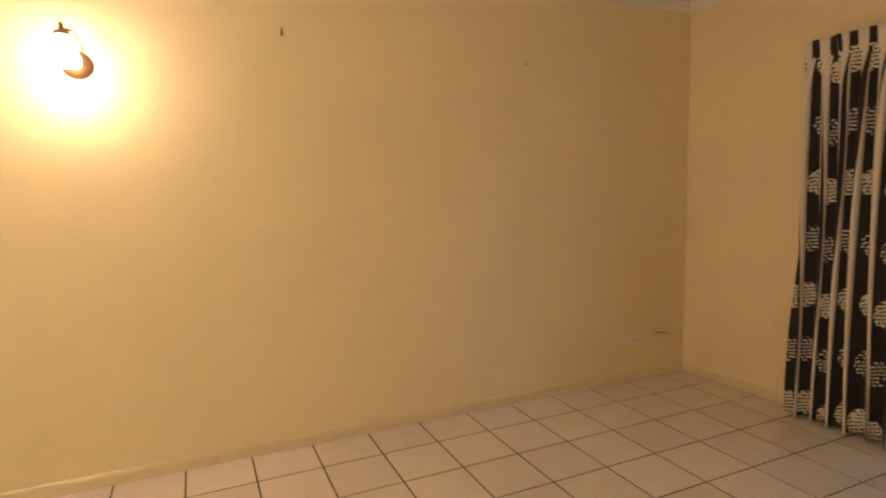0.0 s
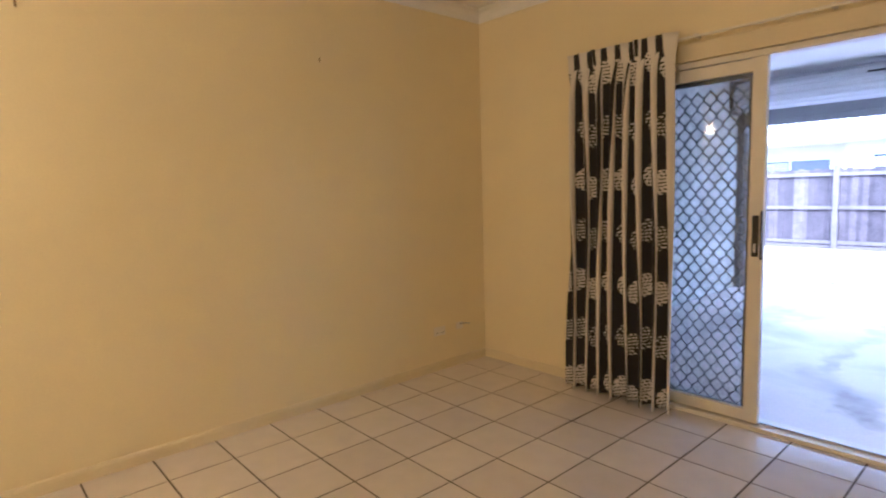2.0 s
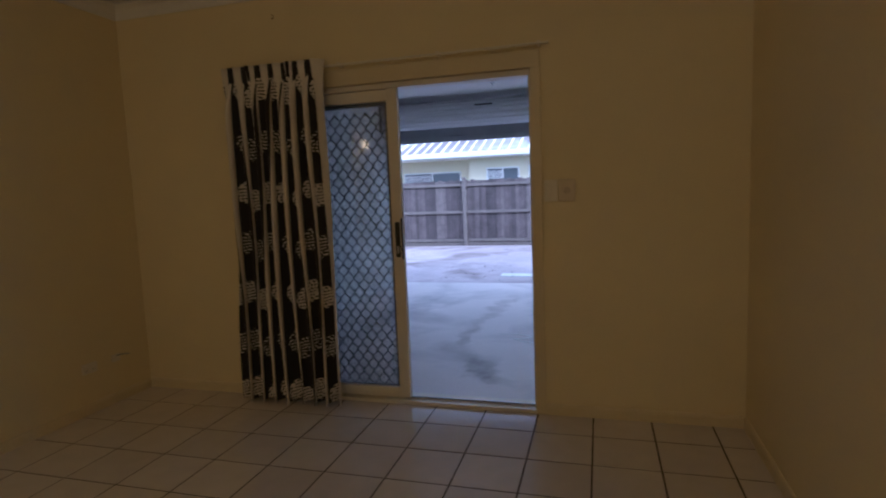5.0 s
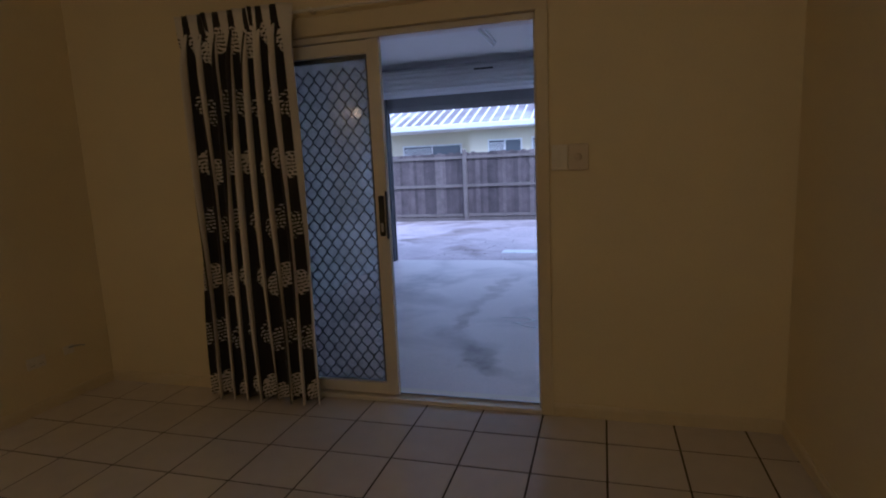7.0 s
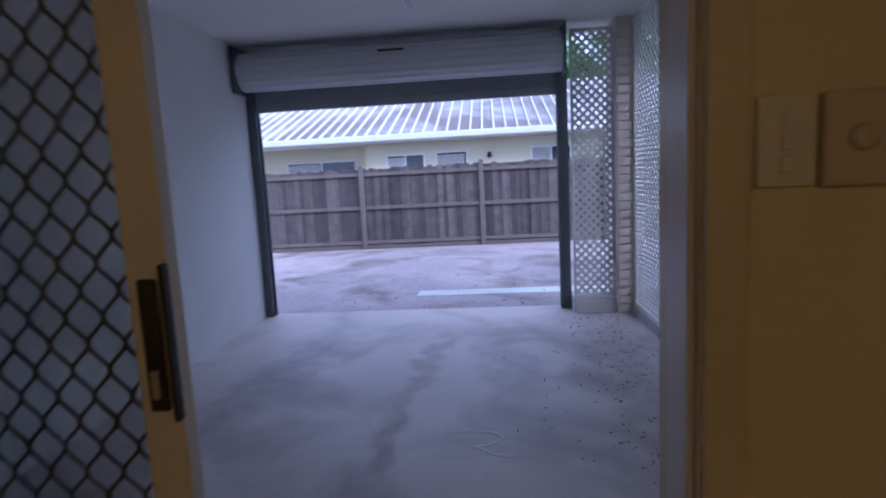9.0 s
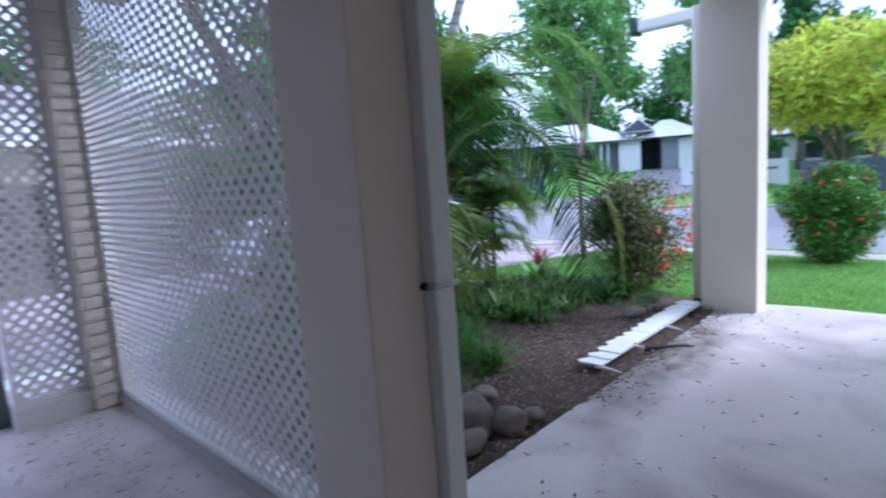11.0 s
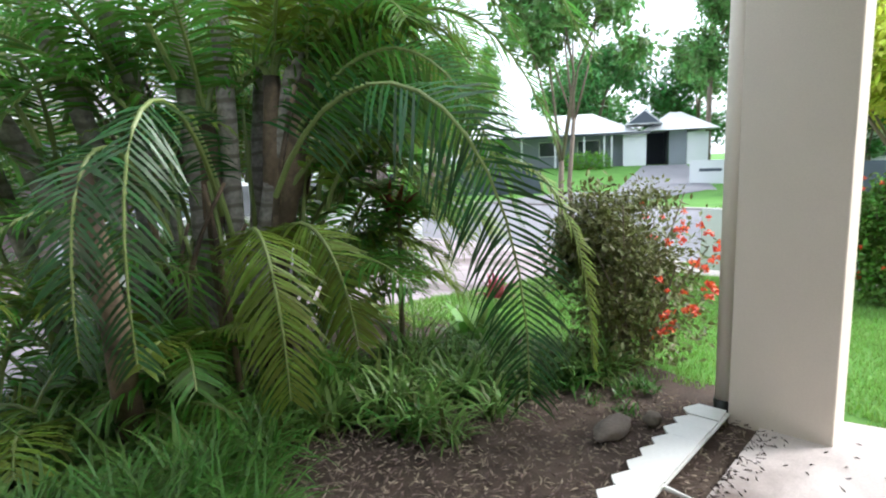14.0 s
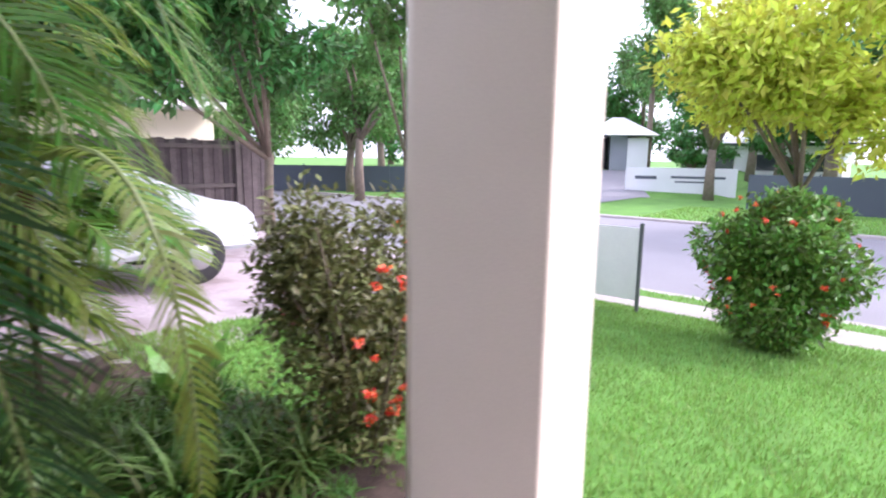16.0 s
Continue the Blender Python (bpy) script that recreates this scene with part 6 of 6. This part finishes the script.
def corner_house():
    """A low white house on rising ground: long wing with a verandah, a white block, a dark gable, an open carport."""
    M = pose(41.9, 19.2, 0.65, 0, 0, -64)
    e = thing("corner_house", (41.9, 19.2, 0.65), "white house with a pale hipped roof, dark gable and open carport", "house")

    def add(name, bm, material, label="", under=None):
        bmesh.ops.transform(bm, matrix=M, verts=bm.verts)
        return part(name, bm, material, under or e, label)

    def hip(x0, x1, y0, y1, z0, z1, inset):
        bm = bmesh.new()
        my = (y0 + y1) / 2
        b = [bm.verts.new(p) for p in ((x0, y0, z0), (x1, y0, z0), (x1, y1, z0), (x0, y1, z0))]
        r_ = [bm.verts.new(p) for p in ((x0 + inset, my, z1), (x1 - inset, my, z1))]
        for f in ((b[0], b[1], r_[1], r_[0]), (b[1], b[2], r_[1]), (b[2], b[3], r_[0], r_[1]), (b[3], b[0], r_[0]), b[::-1]):
            bm.faces.new(f)
        return bm
    # the verandah wall is coloured grey for the shade under its roof
    add("wall", boxm(-12, 0.0, 1.6, 9, -0.6, 2.2), M_HOUSEG, "verandah wall with the roof's shade put into its grey")
    add("wall", boxm(0.0, 1.5, 0, 6, -0.6, 2.25), M_HOUSEW)
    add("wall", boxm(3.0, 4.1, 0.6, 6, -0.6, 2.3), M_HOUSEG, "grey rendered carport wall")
    add("wall", boxm(4.1, 5.4, 0.3, 6, -0.6, 2.1), M_HOUSEW)
    # charcoal sheet stands in for the shade deep in the open carport
    add("wall", boxm(1.5, 3.0, 5.6, 6, -0.6, 2.3), M_DARKFENCE, "back of the open carport, darkened for the shade inside")
    add("roof", hip(-12.6, 1.2, -0.4, 10, 2.25, 4.0, 3.5), M_HOUSER)
    add("roof", hip(1.2, 6.0, -0.3, 8, 2.3, 3.7, 2.0), M_HOUSER)
    add("fascia", boxm(-12.6, 1.75, -0.46, -0.38, 2.12, 2.28), M_DARKGLASS, "dark gutter line")
    g = bmesh.new()
    f = [g.verts.new(p) for p in ((0.1, -0.5, 2.75), (2.5, -0.5, 2.75), (1.35, -0.5, 3.75), (0.1, 3.5, 2.75), (2.5, 3.5, 2.75), (1.35, 3.5, 3.75))]
    for q in ((0, 1, 2), (3, 5, 4), (0, 2, 5, 3), (1, 4, 5, 2), (0, 3, 4, 1)):
        g.faces.new([f[k] for k in q])
    gb = add("gable", g, M_HOUSER, "small roof gable")
    d = bmesh.new()
    vs_ = [d.verts.new((x, y, z)) for y in (-0.52, -0.505) for x, z in ((0.3, 2.82), (2.3, 2.82), (1.35, 3.62))]
    for q in ((0, 1, 2), (5, 4, 3), (0, 3, 4, 1), (1, 4, 5, 2), (2, 5, 3, 0)):
        d.faces.new([vs_[k] for k in q])
    add("gable_panel", d, M_DARKFENCE, "dark louvred gable panel", gb)
    for x in (-9.5, -7.0, -4.6, -2.6, -1.25, -0.75):
        add("porch_post", boxm(x - 0.06, x + 0.06, -0.2, -0.08, -0.6, 2.15), M_HOUSEW)
    for x in (-10.0, -6.0, -3.2):
        w = add("window", boxm(x, x + 1.6, 1.54, 1.6, 0.8, 1.9), M_WHITE)
        add("pane", boxm(x + 0.06, x + 1.54, 1.52, 1.535, 0.86, 1.84), M_DARKGLASS, "", w)
    rise = bmesh.new()
    vs_ = [rise.verts.new(M @ Vector(p)) for p in ((-16, -9.5, -1.24), (-5, -9.5, -1.24), (8, -9.5, -1.24), (16, -9.5, -1.24), (16, 12, -0.02), (8, -0.3, -0.02), (-5, -0.3, -0.02), (-16, -0.3, -0.02), (-16, 12, -0.02))]
    for q in ((0, 1, 6, 7), (1, 2, 5, 6), (2, 3, 4, 5), (7, 6, 5, 4, 8)):
        rise.faces.new([vs_[k] for k in q])
    struct("lawn_rise", rise, M_LAWN, "rising lawn before the white house")
    dv = bmesh.new()
    dv.faces.new([dv.verts.new(M @ Vector(p)) for p in ((-0.4, -9.3, -1.19), (4.6, -9.3, -1.19), (4.0, -0.4, -0.01), (1.3, -0.4, -0.01))])
    struct("driveway_far", dv, M_ROAD, "asphalt drive up to the white house")


# grey of the carport wall; on the verandah wall it is painted shade
M_HOUSEG = mat("grey_and_shade_house_render", (0.30, 0.32, 0.36), 0.7, vary=0.06, scale=1, bump=0.03)
corner_house()
house("street_house", 35.5, 44, -13, -1.0, 2.3, 1.6, "white house half hidden behind trees", False)
house("street_house", 54, 62, 4.5, 13.5, 2.6, 1.6, "white house behind the sign wall")
hg = thing("hedge", (39.6, 20.6, 0.0), "clipped bright green hedge", "hedge")
HM = pose(39.9, 20.9, 0.2, 0, 0, -64)
part("foliage", leaf_cloud("foliage", [(*(HM @ Vector((-1.1 + 0.55 * k, 0, 0.55))), 0.6, 0.6, 0.95) for k in range(5)], 4200, 0.16, M_HEDGE, 5, 0.7), None, hg)
tree("gum_tree", (47.2, 15.4, -0.1), 8.5, (47.2, 15.4, 9.5, 3.6, 3.6, 5.2), 6500, 0.42, M_TREE2, "tall slim gum tree with a pale trunk and open crown", 61, 0.19, 9, 18, 0.3)
tree("street_tree", (42.5, 11.0, -0.1), 0.9, (42.5, 11.0, 2.0, 2.2, 2.4, 1.9), 6500, 0.24, M_TREE, "low bushy tree behind the sign wall", 62, 0.12)
tree("street_tree", (45.0, 6.0, -0.1), 1.2, (45.0, 6.0, 2.8, 3.0, 2.8, 2.4), 7500, 0.3, M_TREE, "bushy dark tree behind the fence", 63, 0.16)


def car(name, x, y, rz, label):
    e = thing(name, (0, 0, 0), label, "car")
    body = bmesh.new()
    prof = [(-2.1, 0.35), (-2.15, 0.6), (-2.05, 0.85), (-1.3, 0.95), (-0.75, 1.38), (0.55, 1.42), (1.25, 1.02), (1.95, 0.9), (2.15, 0.7), (2.15, 0.35)]
    rows = []
    for s, k in ((-0.86, 1.0), (0.86, 1.0)):
        rows.append([body.verts.new((px, s * (0.82 if pz > 1.2 else 1.0), pz)) for px, pz in prof])
    n = len(prof)
    for i in range(n):
        body.faces.new((rows[0][i], rows[0][(i + 1) % n], rows[1][(i + 1) % n], rows[1][i]))
    body.faces.new(rows[0][::-1])
    body.faces.new(rows[1])
    bmesh.ops.bevel(body, geom=list(body.edges), offset=0.05, segments=2, affect="EDGES")
    bodyo = part("body", body, M_CAR, e)
    for s in (-1, 1):
        wv = [(-1.1, s * 0.868, 0.98), (-0.72, s * 0.80, 1.31), (0.5, s * 0.80, 1.33), (1.02, s * 0.868, 1.0)]
        part("side_window", quick("side_window", wv + [(p[0], p[1] - s * 0.12, p[2]) for p in wv], [(0, 1, 2, 3), (4, 5, 6, 7), (0, 1, 5, 4), (1, 2, 6, 5), (2, 3, 7, 6), (3, 0, 4, 7)], M_DARKGLASS), None, bodyo)
    for px, pz, qx, qz, nm in ((0.62, 1.40, 1.24, 1.05, "windscreen"), (-0.82, 1.36, -1.3, 0.99, "rear_window")):
        d = 0.02 if px > 0 else -0.02
        wv = [(px + d, -0.66, pz), (px + d, 0.66, pz), (qx + d, 0.74, qz), (qx + d, -0.74, qz)]
        part(nm, quick(nm, wv + [(p[0] - d * 1.5, p[1], p[2] - 0.02) for p in wv], [(0, 1, 2, 3), (4, 5, 6, 7), (0, 1, 5, 4), (1, 2, 6, 5), (2, 3, 7, 6), (3, 0, 4, 7)], M_DARKGLASS), None, bodyo)
    for wx in (-1.3, 1.35):
        for s in (-1, 1):
            t = lathe([(0.2, -0.09), (0.30, -0.09), (0.32, -0.06), (0.32, 0.06), (0.30, 0.09), (0.2, 0.09)], 22)
            bmesh.ops.transform(t, matrix=Matrix.Translation((wx, s * 0.82, 0.32)) @ Matrix.Rotation(radians(90), 4, "X"), verts=t.verts)
            wh = part("wheel", t, M_TYRE, e, "black tyre")
            rim = lathe([(0.05, -0.04), (0.2, -0.02), (0.2, 0.02), (0.05, 0.05)], 16)
            bmesh.ops.transform(rim, matrix=Matrix.Translation((wx, s * 0.88, 0.32)) @ Matrix.Rotation(radians(90), 4, "X"), verts=rim.verts)
            part("rim", rim, M_STEEL, wh)
    e.matrix_basis = pose(x, y, -0.125, 0, 0, rz)
    return e


car("parked_car", 8.8, 8.2, 0, "white car parked on the driveway behind palms")

# ---- floor tiles ----
TP, G2 = 0.331, 0.0034
xs = [0.0] + [-0.030 + TP * k for k in range(1, 13)] + [RW]
ys = [0.0] + [-0.267 - TP * j for j in range(0, 22)] + [BACK]
made = {}
for j in range(len(ys) - 1):
    for i in range(len(xs) - 1):
        x0, x1, y1, y0 = xs[i] + G2, xs[i + 1] - G2, ys[j] - G2, ys[j + 1] + G2
        key = (round(x1 - x0, 3), round(y1 - y0, 3))
        if key not in made:
            bm = boxm(-key[0] / 2, key[0] / 2, -key[1] / 2, key[1] / 2, -0.006, 0.0)
            for v in bm.verts:
                if v.co.z > -0.003:
                    v.co.x -= math.copysign(0.0012, v.co.x)
                    v.co.y -= math.copysign(0.0012, v.co.y)
            made[key] = mesh_of("tile", bm, M_TILE)
        piece("tile", made[key], floor_room, pose((x0 + x1) / 2, (y0 + y1) / 2, rnd.uniform(-0.0003, 0.0003), rnd.uniform(-0.06, 0.06), rnd.uniform(-0.06, 0.06)))
